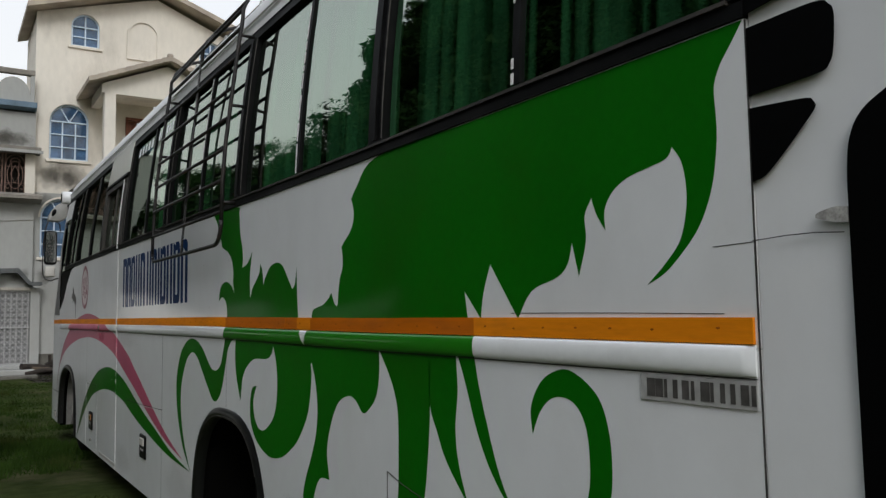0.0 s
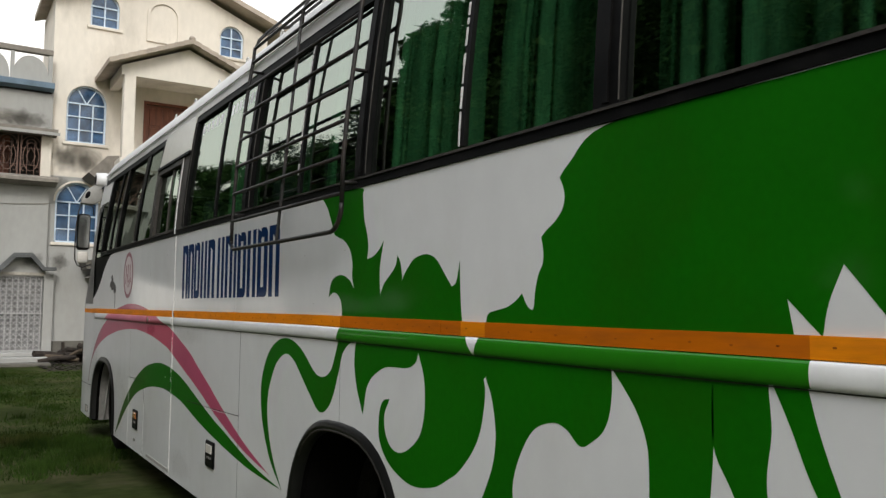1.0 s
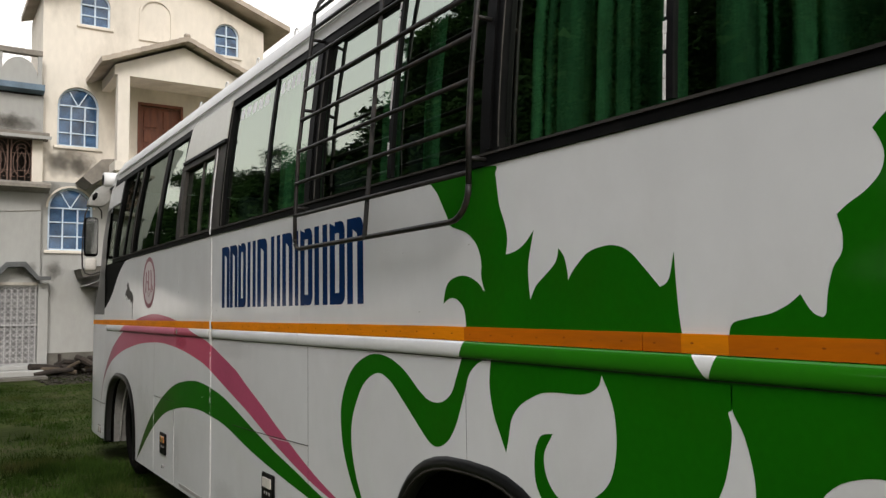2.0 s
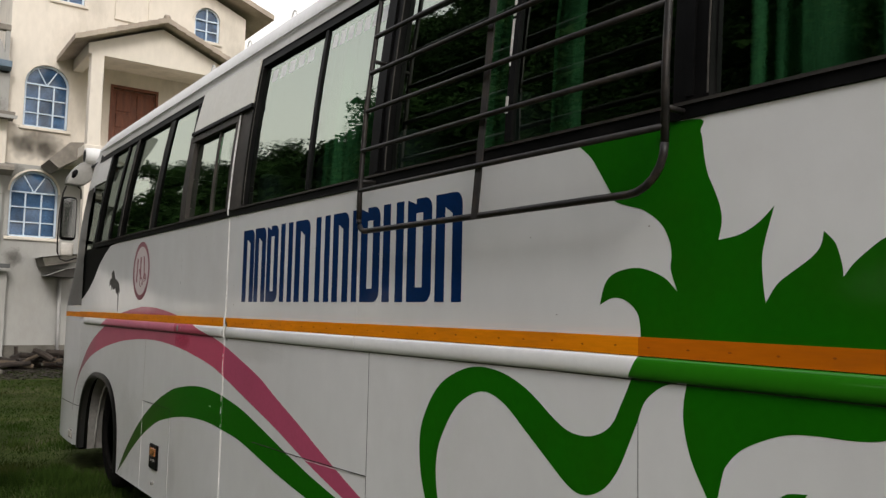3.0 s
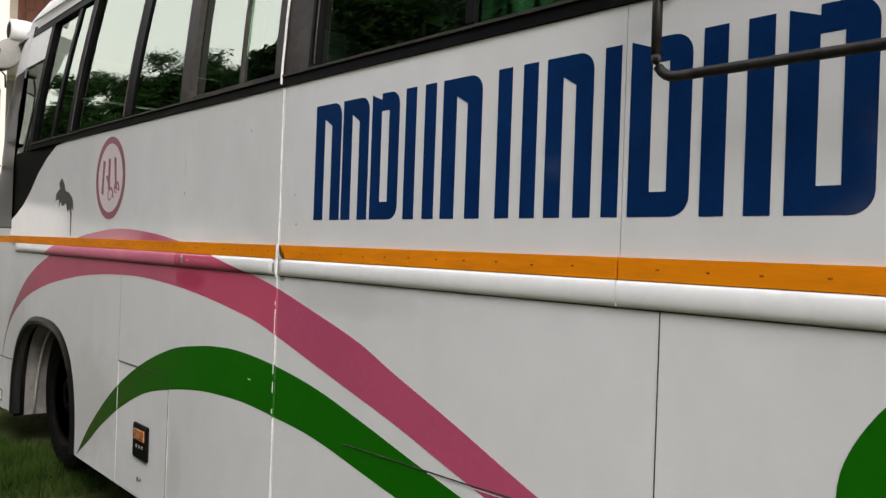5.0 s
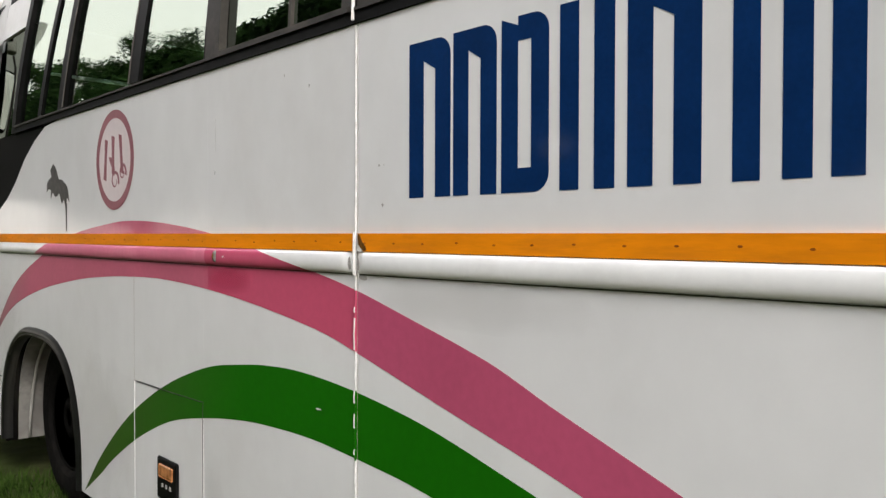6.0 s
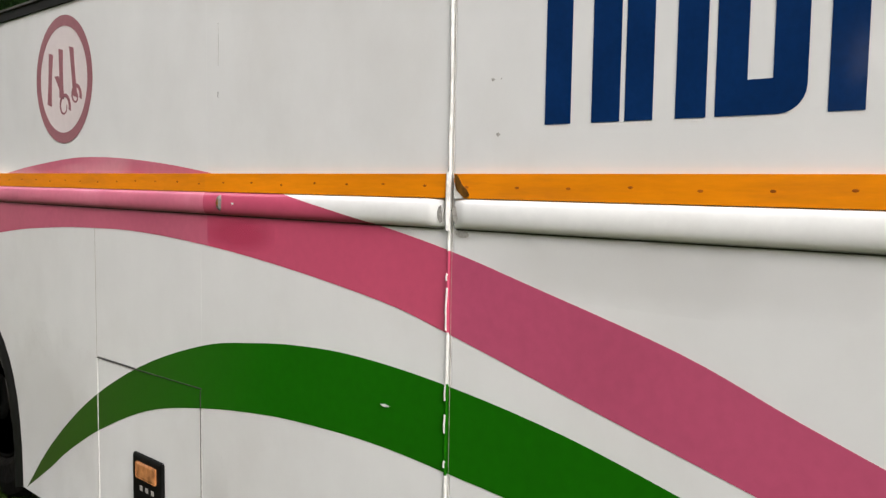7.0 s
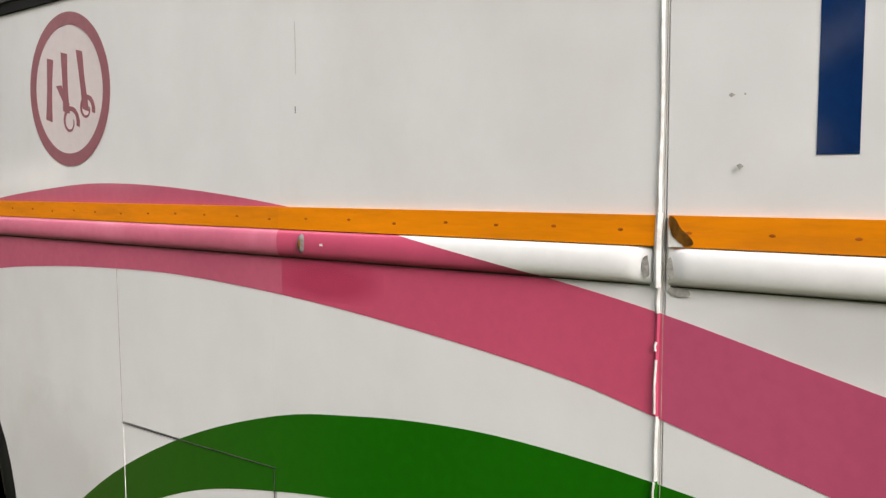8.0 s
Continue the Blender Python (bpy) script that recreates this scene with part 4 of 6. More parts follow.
decal("flame_decal", [(1.37, 2.068), (1.40, 2.02), (1.43, 1.975), (1.442, 1.94), (1.44, 1.89), (1.44, 1.84), (1.45, 1.77), (1.47, 1.71), (1.5, 1.66), (1.55, 1.61), (1.59, 1.58), (1.635, 1.56), (1.58, 1.605), (1.54, 1.65), (1.522, 1.71), (1.52, 1.76), (1.53, 1.81), (1.553, 1.845), (1.57, 1.823), (1.62, 1.812), (1.68, 1.80), (1.73, 1.775), (1.758, 1.735), (1.757, 1.69), (1.785, 1.73), (1.80, 1.77), (1.825, 1.73), (1.823, 1.67), (1.85, 1.59), (1.872, 1.67), (1.89, 1.62), (1.93, 1.59), (2.03, 1.56), (2.09, 1.49), (2.13, 1.54), (2.21, 1.64), (2.245, 1.56), (2.26, 1.49), (2.34, 1.57), (2.325, 1.49), (2.36, 1.48), (2.36, 2.068)], GREEN, label="green flame decal")
decal("flame_decal", [(2.36, 2.068), (2.36, 1.48), (3.46, 1.48), (3.448, 1.524), (3.40, 1.538), (3.342, 1.549), (3.295, 1.57), (3.265, 1.592), (3.239, 1.553), (3.214, 1.54), (3.205, 1.552), (3.199, 1.597), (3.184, 1.648), (3.163, 1.68), (3.160, 1.72), (3.17, 1.762), (3.144, 1.782), (3.104, 1.806), (3.072, 1.839), (3.062, 1.875), (3.07, 1.907), (3.084, 1.934), (3.037, 1.974), (2.88, 2.068)], GREEN, label="green flame decal")
decal("flame_decal", [(4.83, 2.068), (4.77, 2.02), (4.74, 1.98), (4.691, 1.907), (4.675, 1.880), (4.629, 1.863), (4.57, 1.844), (4.514, 1.804), (4.487, 1.757), (4.48, 1.719), (4.483, 1.682), (4.463, 1.625), (4.51, 1.665), (4.59, 1.69), (4.67, 1.68), (4.71, 1.65), (4.73, 1.59), (4.68, 1.61), (4.63, 1.60), (4.59, 1.56), (4.58, 1.48), (3.60, 1.48), (3.612, 1.57), (3.62, 1.71), (3.64, 1.64), (3.67, 1.62), (3.72, 1.67), (3.78, 1.725), (3.84, 1.745), (3.90, 1.742), (3.941, 1.731), (3.967, 1.715), (4.008, 1.681), (4.032, 1.651), (4.034, 1.677), (4.048, 1.725), (4.073, 1.753), (4.081, 1.721), (4.103, 1.696), (4.149, 1.665), (4.185, 1.639), (4.215, 1.595), (4.222, 1.66), (4.22, 1.72), (4.19, 1.82), (4.23, 1.785), (4.28, 1.76), (4.34, 1.75), (4.33, 1.80), (4.34, 1.85), (4.37, 1.92), (4.38, 1.97), (4.39, 2.03), (4.42, 2.068)], GREEN, label="green flame decal")
decal("scroll_decal", [(5.28, 0.60), (5.46, 0.73), (5.585, 0.91), (5.62, 1.08), (5.585, 1.20), (5.49, 1.31), (5.33, 1.375), (5.18, 1.375), (5.04, 1.33), (4.91, 1.25), (4.84, 1.22), (4.76, 1.22), (4.69, 1.255), (4.65, 1.32), (4.61, 1.40), (4.44, 1.395), (4.491, 1.386), (4.53, 1.368), (4.57, 1.333), (4.594, 1.279), (4.619, 1.225), (4.661, 1.142), (4.71, 1.085), (4.775, 1.053), (4.84, 1.06), (4.93, 1.12), (5.04, 1.20), (5.15, 1.275), (5.26, 1.30), (5.38, 1.25), (5.46, 1.16), (5.51, 1.05), (5.50, 0.91), (5.42, 0.75)], GREEN, label="green scroll decal")
decal("scroll_decal", [(4.436, 1.40), (4.436, 1.388), (4.444, 1.345), (4.444, 1.285), (4.422, 1.205), (4.379, 1.126), (4.36, 1.09), (4.347, 1.13), (4.335, 1.179), (4.322, 1.21), (4.283, 1.25), (4.226, 1.28), (4.166, 1.301), (4.099, 1.308), (4.015, 1.309), (3.957, 1.317), (3.915, 1.34), (3.90, 1.375), (3.855, 1.28), (3.85, 1.16), (3.89, 1.06), (4.0, 0.99), (4.09, 0.985), (4.15, 1.035), (4.165, 1.11), (4.12, 1.18), (4.18, 1.165), (4.21, 1.10), (4.20, 1.0), (4.11, 0.92), (3.95, 0.875), (3.79, 0.895), (3.68, 0.945), (3.614, 0.985), (3.532, 1.065), (3.49, 1.134), (3.467, 1.22), (3.462, 1.275), (3.470, 1.309), (3.458, 1.322), (3.455, 1.40)], GREEN, label="green scroll decal")
decal("scroll_decal", [(3.4562, 1.40), (3.4590, 1.322), (3.427, 1.259), (3.405, 1.174), (3.403, 1.107), (3.42, 1.031), (3.46, 0.95), (3.55, 0.78), (3.50, 0.62), (3.44, 0.79), (3.38, 0.87), (3.29, 0.88), (3.312, 0.98), (3.28, 1.08), (3.21, 1.175), (3.12, 1.21), (3.06, 1.20), (2.998, 1.159), (2.945, 1.182), (2.905, 1.215), (2.882, 1.262), (2.872, 1.323), (2.873, 1.378), (2.877, 1.40)], GREEN, label="green scroll decal")
decal("scroll_decal", [(2.8765, 1.40), (2.868, 1.382), (2.85, 1.362), (2.815, 1.323), (2.777, 1.271), (2.751, 1.213), (2.742, 1.16), (2.742, 1.06), (2.75, 0.91), (2.80, 0.70), (2.83, 0.52), (2.70, 0.70), (2.60, 0.88), (2.56, 1.05), (2.54, 1.235), (2.54, 1.40)], GREEN, label="green scroll decal")
decal("scroll_decal", [(2.5415, 1.40), (2.5415, 1.235), (2.50, 1.15), (2.45, 1.07), (2.34, 0.965), (2.385, 1.07), (2.40, 1.17), (2.385, 1.28), (2.39, 1.385), (2.37, 1.40)], GREEN, label="green scroll decal")
decal("scroll_decal", [(2.388, 1.40), (2.34, 1.30), (2.29, 1.18), (2.22, 1.07), (2.12, 0.98), (2.00, 0.94), (1.90, 0.98), (1.84, 1.08), (1.832, 1.18), (1.845, 1.245), (1.875, 1.285), (1.92, 1.30), (1.97, 1.29), (2.01, 1.255), (2.04, 1.20), (2.045, 1.265), (2.005, 1.33), (1.945, 1.362), (1.89, 1.365), (1.82, 1.33), (1.78, 1.28), (1.76, 1.19), (1.768, 1.08), (1.82, 0.97), (1.92, 0.89), (2.02, 0.90), (2.12, 0.98), (2.19, 1.08), (2.24, 1.20), (2.275, 1.30), (2.30, 1.40)], GREEN, label="green scroll decal")
ROSE = flowing([(11.60, 0.55), (11.50, 0.79), (11.30, 1.01), (10.96, 1.23), (10.50, 1.385), (10.0, 1.50), (9.50, 1.552), (9.22, 1.562), (8.90, 1.548), (8.54, 1.512), (8.18, 1.455), (7.83, 1.390), (7.63, 1.348), (7.43, 1.295), (7.12, 1.208), (6.92, 1.13), (6.65, 1.03), (6.33, 0.905), (5.90, 0.755), (5.46, 0.642), (5.93, 0.712), (6.47, 0.845), (6.90, 0.975), (7.27, 1.075), (7.63, 1.173), (7.83, 1.22), (8.20, 1.272), (8.54, 1.305), (8.92, 1.325), (9.23, 1.323), (9.55, 1.31), (9.95, 1.278), (10.55, 1.195), (11.08, 1.06), (11.43, 0.85)])


def between(line, lo, hi):
    """The stretch of an outline that lies between two heights along the coach."""
    for cut, keep in ((lo, 1), (hi, -1)):
        out = []
        for p, q in zip(line, line[1:] + line[:1]):
            a, b = (p[0] - cut) * keep, (q[0] - cut) * keep
            if a >= 0:
                out.append(p)
            if a * b < 0:
                out.append((cut, p[1] + (q[1] - p[1]) * a / (a - b)))
        line = out
    return line


for lo, hi, mat in ((5.0, 7.62, ROSE_WORN), (7.62, 8.53, PINK), (8.53, 12.0, ROSE_PALE)):
    part("swoosh_decal", prism(between(ROSE, lo, hi), side(0.0007), (0.0006, 0, 0)), mat, bus, "rose swoosh decal")
decal("swoosh_decal", [(9.83, 0.262), (9.60, 0.485), (9.28, 0.715), (8.92, 0.895), (8.56, 1.014), (8.30, 1.058), (8.10, 1.078), (7.90, 1.082), (7.64, 1.063), (7.34, 1.018), (7.05, 0.948), (6.79, 0.88), (6.50, 0.81), (6.23, 0.755), (5.75, 0.655), (5.28, 0.598), (5.85, 0.622), (6.50, 0.70), (6.89, 0.761), (7.33, 0.845), (7.64, 0.874), (7.86, 0.887), (8.10, 0.882), (8.29, 0.868), (8.56, 0.83), (8.87, 0.762), (9.20, 0.63), (9.47, 0.485), (9.60, 0.40)], GREEN_GRADED, label="green swoosh decal")

# navy name painted on the side: plain blocks of its size, one for each sign
Z0, Z1 = 1.598, 1.992


def name_block(y_rear, y_front, style):
    """A sign-sized navy block; y_front is its leading edge. Styles: arch, frame, twin, bar, slab."""
    w = y_front - y_rear
    s = w * 0.36
    r = min(0.045, w * 0.3)
    curve = [(y_rear + r - r * math.sin(radians(q)), Z1 - r + r * math.cos(radians(q))) for q in range(0, 91, 15)]
    outer = [(y_front, Z0), (y_front, Z1), *curve, (y_rear, Z0)]
    low = [(y, Z0 + Z1 - z) for y, z in curve[::-1]]
    bm = bmesh.new()
    pl = side(0.0008)
    d = (0.0007, 0, 0)
    if style == "arch":
        add_prism(bm, [*outer, (y_rear + s, Z0), (y_rear + s, Z1 - 0.075), (y_front - s, Z1 - 0.05), (y_front - s, Z0)], pl, d)
    elif style == "frame":
        add_prism(bm, [(y_front, Z0), (y_front, Z1), (y_front - s, Z1 - 0.02), (y_front - s, Z0)], pl, d)
        add_prism(bm, [(y_front - s, Z1 - 0.055), (y_front - s, Z1), *curve, *low, (y_front - s, Z0), (y_front - s, Z0 + 0.055), (y_rear + s, Z0 + 0.055), (y_rear + s, Z1 - 0.055)], pl, d)
    elif style == "twin":
        add_prism(bm, [(y_front, Z0), (y_front, Z1), (y_front - s, Z1), (y_front - s, Z0)], pl, d)
        add_prism(bm, [(y_rear + s, Z0), (y_rear + s, Z1), (y_rear, Z1), (y_rear, Z0)], pl, d)
    else:
        add_prism(bm, [(y_front, Z0), (y_front, Z1), (y_rear, Z1), (y_rear, Z0)], pl, d)
    part("name_block", bm, NAVY, bus, "navy painted sign block")


for a, b, style in ((7.245, 7.40, "arch"), (7.09, 7.235, "arch"), (6.935, 7.075, "frame"), (6.765, 6.905, "twin"), (6.575, 6.735, "arch"), (6.375, 6.515, "twin"), (6.20, 6.345, "arch"), (6.122, 6.168, "bar"), (5.94, 6.095, "frame"), (5.762, 5.915, "twin"), (5.57, 5.735, "frame"), (5.383, 5.545, "arch")):
    name_block(a, b, style)

# round badge: mauve ring, pale ground, three plain strokes
def ring(cy, cz, ro, ri, mat, name, out=0.0011, n=56):
    bm = bmesh.new()
    add_grid(bm, [[(-out, cy + r * math.cos(2 * math.pi * k / n), cz + r * math.sin(2 * math.pi * k / n)) for k in range(n + 1)] for r in (ro, ri)])
    bmesh.ops.remove_doubles(bm, verts=bm.verts, dist=0.0003)
    bmesh.ops.solidify(bm, geom=bm.faces[:], thickness=0.0004)
    return part(name, bm, mat, bus, "round mauve badge")


badge = ring(9.43, 1.835, 0.222, 0.185, MAROON, "badge_ring")
part("badge_ground", prism([(9.43 + 0.187 * math.cos(2 * math.pi * k / 36), 1.835 + 0.187 * math.sin(2 * math.pi * k / 36)) for k in range(36)], side(0.0008), (0.0006, 0, 0)), PALE_ROSE, badge)
for y, z0, z1, w, slant in ((9.535, 1.745, 1.935, 0.036, 0.010), (9.445, 1.765, 1.945, 0.036, 0.0), (9.350, 1.765, 1.945, 0.034, -0.012)):
    part("badge_stroke", prism(flowing([(y - w / 2 + slant, z0), (y + w / 2 + slant, z0 + 0.01), (y + w * 0.42, (z0 + z1) / 2), (y + w / 2 - slant, z1), (y - w / 2 - slant, z1 - 0.008), (y - w * 0.38, (z0 + z1) / 2)], 4, 40), side(0.0014), (0.0008, 0, 0)), MAROON, badge)
# two curled flourishes below the strokes, and a short bar leaning between them
for cy, cz, r in ((9.425, 1.742, 0.048), (9.335, 1.775, 0.042)):
    curl = []
    for k in range(19):
        q, f = radians(200 - 22 * k), k / 18
        reach = r * (1 - 0.60 * f)
        curl.append((cy + reach * math.cos(q), cz + reach * math.sin(q), 0.012 * (1 - 0.45 * f)))
    line = [(y + w * 0.5 * (y - cy) / r, z + w * 0.5 * (z - cz) / r) for y, z, w in curl] + [(y - w * (y - cy) / r, z - w * (z - cz) / r) for y, z, w in curl[::-1]]
    part("badge_curl", prism(line, side(0.0016), (0.0010, 0, 0)), MAROON, badge)
part("badge_stroke", prism([(9.498, 1.850), (9.468, 1.850), (9.425, 1.792), (9.445, 1.780)], side(0.0015), (0.0009, 0, 0)), MAROON, badge)
# small dark emblem as a plain blot
decal("emblem_blot", [(10.285, 1.872), (10.335, 1.842), (10.315, 1.805), (10.385, 1.780), (10.395, 1.728), (10.360, 1.742), (10.325, 1.735), (10.330, 1.690), (10.295, 1.725), (10.25, 1.698), (10.19, 1.715), (10.15, 1.66), (10.115, 1.68), (10.09, 1.63), (10.070, 1.69), (10.035, 1.665), (10.060, 1.735), (10.105, 1.765), (10.16, 1.785), (10.20, 1.79), (10.235, 1.84)], CHARCOAL, label="small charcoal emblem", steps=3)
part("emblem_streak", prism([(10.09, 1.66), (10.07, 1.66), (10.075, 1.52), (10.082, 1.52)], side(0.0022), (0.002, 0, 0)), CHARCOAL, bus)

# number strip with plain bars
strip_plate = strip("number_strip", 1.372, 1.66, 1.318, 1.372, 0.004, PLATE_GREY, 0.0035, "worn grey number strip")
for k, w in enumerate((0.022, 0.020, 0.008, 0.012, 0.018, 0.008, 0.022, 0.008, 0.011, 0.011, 0.018, 0.010)):
    y = 1.642 - k * 0.0235
    strip("number_bar", y - w, y, 1.326, 1.364, 0.0052, CHARCOAL, 0.001, "", strip_plate)

# side marker lamps
def marker(y, z, lit):
    base = part("side_marker", box((-0.014, y - 0.092, z - 0.085), (0.002, y + 0.092, z + 0.085), 0.01), BLACK, bus, "black side marker lamp")
    part("lens", box((-0.019, y - 0.062, z + 0.008), (-0.012, y + 0.062, z + 0.062), 0.006), lit, base, "amber lens")
    for k in range(3):
        part("lamp_mark", box((-0.0152, y - 0.045 + 0.035 * k, z - 0.03), (-0.0138, y - 0.03 + 0.035 * k, z - 0.015)), GREY_SCUFF, base)
    return base


marker(8.865, 0.53, AMBER)
marker(6.54, 0.585, LENS_CLEAR)
reflector = part("side_reflector", box((-0.006, 11.53, 0.288), (0.004, 11.69, 0.374), 0.006), DENT_GREY, bus, "small pale side reflector")
part("lens", box((-0.010, 11.545, 0.300), (-0.004, 11.675, 0.362), 0.004), LENS_CLEAR, reflector)

# chips, scratches and drips in the paint
for k, (y, z, a, b) in enumerate(((7.505, 1.583, 0.0055, 0.0045), (7.52, 1.69, 0.0055, 0.0035), (7.50, 1.69, 0.002, 0.002), (4.9, 1.56, 0.006, 0.002), (7.86, 1.95, 0.004, 0.006), (8.0, 2.0, 0.003, 0.005), (7.81, 0.985, 0.016, 0.003), (4.55, 1.80, 0.004, 0.004), (5.02, 1.80, 0.003, 0.003))):
    part("paint_chip", prism(flowing([(y - a, z), (y, z + b), (y + a, z + b * 0.3), (y + a * 0.2, z - b)], 3, 40), side(0.0052), (0.0008, 0, 0)), GREY_SCUFF if k != 6 else SEALANT, bus)

# road dirt and an overspray mark on the lower panels
for y0, y1, z0, z1 in ((9.25, 9.95, 0.26, 0.95), (5.15, 5.95, 0.26, 0.62), (3.2, 4.0, 0.26, 0.75), (6.8, 7.6, 1.27, 1.39), (8.40, 8.56, 0.28, 0.72), (10.9, 11.45, 0.3, 1.3), (7.0, 7.6, 0.26, 0.5)):
    part("road_dirt", sheet([(y0, z0), (y0, z1), (y1, z1), (y1, z0)], side(0.0005)), ROAD_DIRT, bus, "faint road dirt", recalc=False)
part("overspray", sheet([(8.22, 1.30), (8.22, 1.392), (8.53, 1.392), (8.53, 1.30)], side(0.0016)), ROSE_BLEED, bus, "deep rose overspray", recalc=False)

# pale sticker bars high on two panes
for y0, n, pitch, out in ((6.80, 5, 0.112, -0.0195), (6.07, 7, 0.077, -0.0115)):
    for k in range(n):
        strip("sticker_bar", y0 + pitch * k, y0 + pitch * (k + 0.62), 2.835, 2.905, out, FILM_PALE, 0.0003)

# window guard: tube frame with rungs, stood off the side and hooked over the roof
guard = thing("window_guard", "dark tubular window guard and ladder over a coach window", "ladder")


def gx(z):
    return lean(z) - 0.078


E1, E2, EM = 4.44, 5.98, 5.205


def guard_tube(name, pts, r=0.011):
    return part(name, tube(pts, r, 8), TUBE, guard, smooth=True)


def corner(cy, cz, r, start):
    """A quarter bend of a tube, running from its foot round to its upright or back."""
    return [(gx(cz + r * math.sin(q)), cy + r * math.cos(q), cz + r * math.sin(q)) for q in (radians(start + 15 * k) for k in range(7))]


over = [(0.034, 3.125), (0.060, 3.185), (0.105, 3.236), (0.165, 3.276), (0.25, 3.308), (0.36, 3.312)]
top_hook = lambda y: [(gx(z), y, z) for z in (2.4, 2.9, 3.05)] + [(x, y, z) for x, z in over]
guard_tube("upright", [(gx(1.93), E2, 1.930), (gx(2.03), E2, 2.03), *top_hook(E2)])
guard_tube("upright", [(gx(2.0), E1, 1.998), (gx(2.2), E1, 2.2), *top_hook(E1)])
guard_tube("lower_bar", [*corner(E1 + 0.12, 1.998, 0.12, 180), (gx(1.88), EM, 1.878), *corner(E2 - 0.05, 1.930, 0.05, 270)])
part("flat_bar", prism([(EM - 0.016, 1.868), (EM + 0.016, 1.868), (EM + 0.016, 3.10), (EM - 0.016, 3.10)], lambda y, z: (gx(z) - 0.012, y, z), (0.006, 0, 0)), TUBE, guard)
guard_tube("roof_hook", [(gx(3.05), EM, 3.05)] + [(x, EM, z) for x, z in over])
for x, z in (over[0], over[2], over[4]):
    guard_tube("rung", [(x, E1, z), (x, EM, z + 0.003), (x, E2, z)], 0.0095)
for k, z in enumerate((2.045, 2.21, 2.375, 2.54, 2.70, 2.865, 3.03)):
    guard_tube("rung", [(gx(z), E1, z - 0.005), (gx(z), EM, z), (gx(z), E2, z + 0.005)], 0.0095)
for z in (2.09, 2.60, 2.98):
    for y in (E1, E2):
        guard_tube("bracket", [(gx(z), y, z), (lean(z) - 0.002, y, z)], 0.009)

# small roof lashing rings along the edge
for k in range(11):
    y = 1.9 + 0.66 * k + 0.1
    part("roof_ring", tube([(0.20, y + 0.030 * math.cos(q), 3.232 + 0.038 * math.sin(q)) for q in (math.pi * s / 8 for s in range(9))], 0.006, 6), ROOF_WHITE, bus, "small white lashing ring")

# mirror hung from a white moulded arm at the roof corner
mirror = thing("wing_mirror", "dark coach mirror hung from a grey moulded arm", "mirror")
shell = flowing([(0.15, 3.04), (0.03, 3.03), (-0.045, 2.96), (-0.095, 2.87), (-0.11, 2.795), (0.03, 2.79), (0.12, 2.85), (0.16, 2.95)], 4, 40)
bm = bmesh.new()
add_grid(bm, [[(0.01 + (x - 0.01) * f, y, 2.90 + (z - 2.90) * f) for x, z in shell + shell[:1]] for f, y in ((0.02, 11.915), (0.86, 11.915), (0.96, 11.92), (1.0, 11.94), (1.0, 12.02), (0.95, 12.05), (0.02, 12.06))])
part("arm", bm, ARM_GREY, mirror, "white moulded mirror arm, shade in its grey", smooth=True)
part("arm_recess", loft([(-0.022, 11.912, 2.945), (-0.04, 11.912, 2.905), (-0.058, 11.912, 2.86)], (0.014, 0.028, 0.012), 12, 0.3), BLACK, mirror, smooth=True)
part("rod", tube([(-0.10, 11.97, 2.78), (-0.128, 11.97, 2.70), (-0.150, 11.97, 2.5), (-0.155, 11.97, 2.25), (-0.150, 11.97, 2.10), (-0.12, 11.97, 2.03), (-0.06, 11.98, 2.01), (0.04, 12.02, 2.05)], 0.008, 8), TUBE, mirror, smooth=True)
part("rod", tube([(-0.06, 11.96, 2.80), (0.0, 11.96, 2.79), (0.04, 11.97, 2.75), (0.05, 11.99, 2.66)], 0.007, 8), TUBE, mirror, smooth=True)
part("housing", box((-0.140, 11.93, 2.22), (0.012, 12.02, 2.67), 0.038), BLACK, mirror, "black mirror housing", smooth=True)
part("mirror_glass", prism(flowing([(-0.122, 2.25), (-0.02, 2.25), (-0.006, 2.29), (-0.006, 2.60), (-0.025, 2.645), (-0.10, 2.645), (-0.125, 2.60), (-0.128, 2.30)], 4, 70), lambda x, z: (x, 11.925, z), (0, 0.004, 0)), MIRROR, mirror, "grey reflecting mirror face")
part("lower_mirror", box((-0.128, 11.93, 2.06), (-0.005, 11.98, 2.20), 0.02), LENS_CLEAR, mirror, "pale wide-angle lower mirror", smooth=True)
pod = thing("lamp_pod", "white round lamp pod on the coach roof corner", "lamp")
part("shell", lathe([(-0.075, 0.070), (-0.070, 0.086), (0.03, 0.092), (0.09, 0.086), (0.12, 0.05)], (0.125, 11.95, 3.105), sides=28), ROOF_WHITE, pod, "white moulded shell", smooth=True)
part("mouth", lathe([(-0.079, 0.02), (-0.078, 0.055), (-0.073, 0.068)], (0.125, 11.95, 3.105), sides=24), BLACK, pod)
part("stalk", tube([(0.16, 11.95, 3.05), (0.18, 11.9, 2.96)], 0.035, 8), ROOF_WHITE, pod)


# ---- ground ----
bm = bmesh.new()
xs = sorted({-400, -150, -60, -30, *[-20 + k for k in range(0, 56)], 60, 150, 400})
ys = sorted({-400, -150, -60, -20, *[-10 + k for k in range(0, 60)], 80, 150, 400})
add_grid(bm, [[(x, y, 0.05 * noise.noise((x * 0.35, y * 0.35, 0)) - 0.02 if abs(x) < 30 and abs(y) < 60 else -0.02) for x in xs] for y in ys])
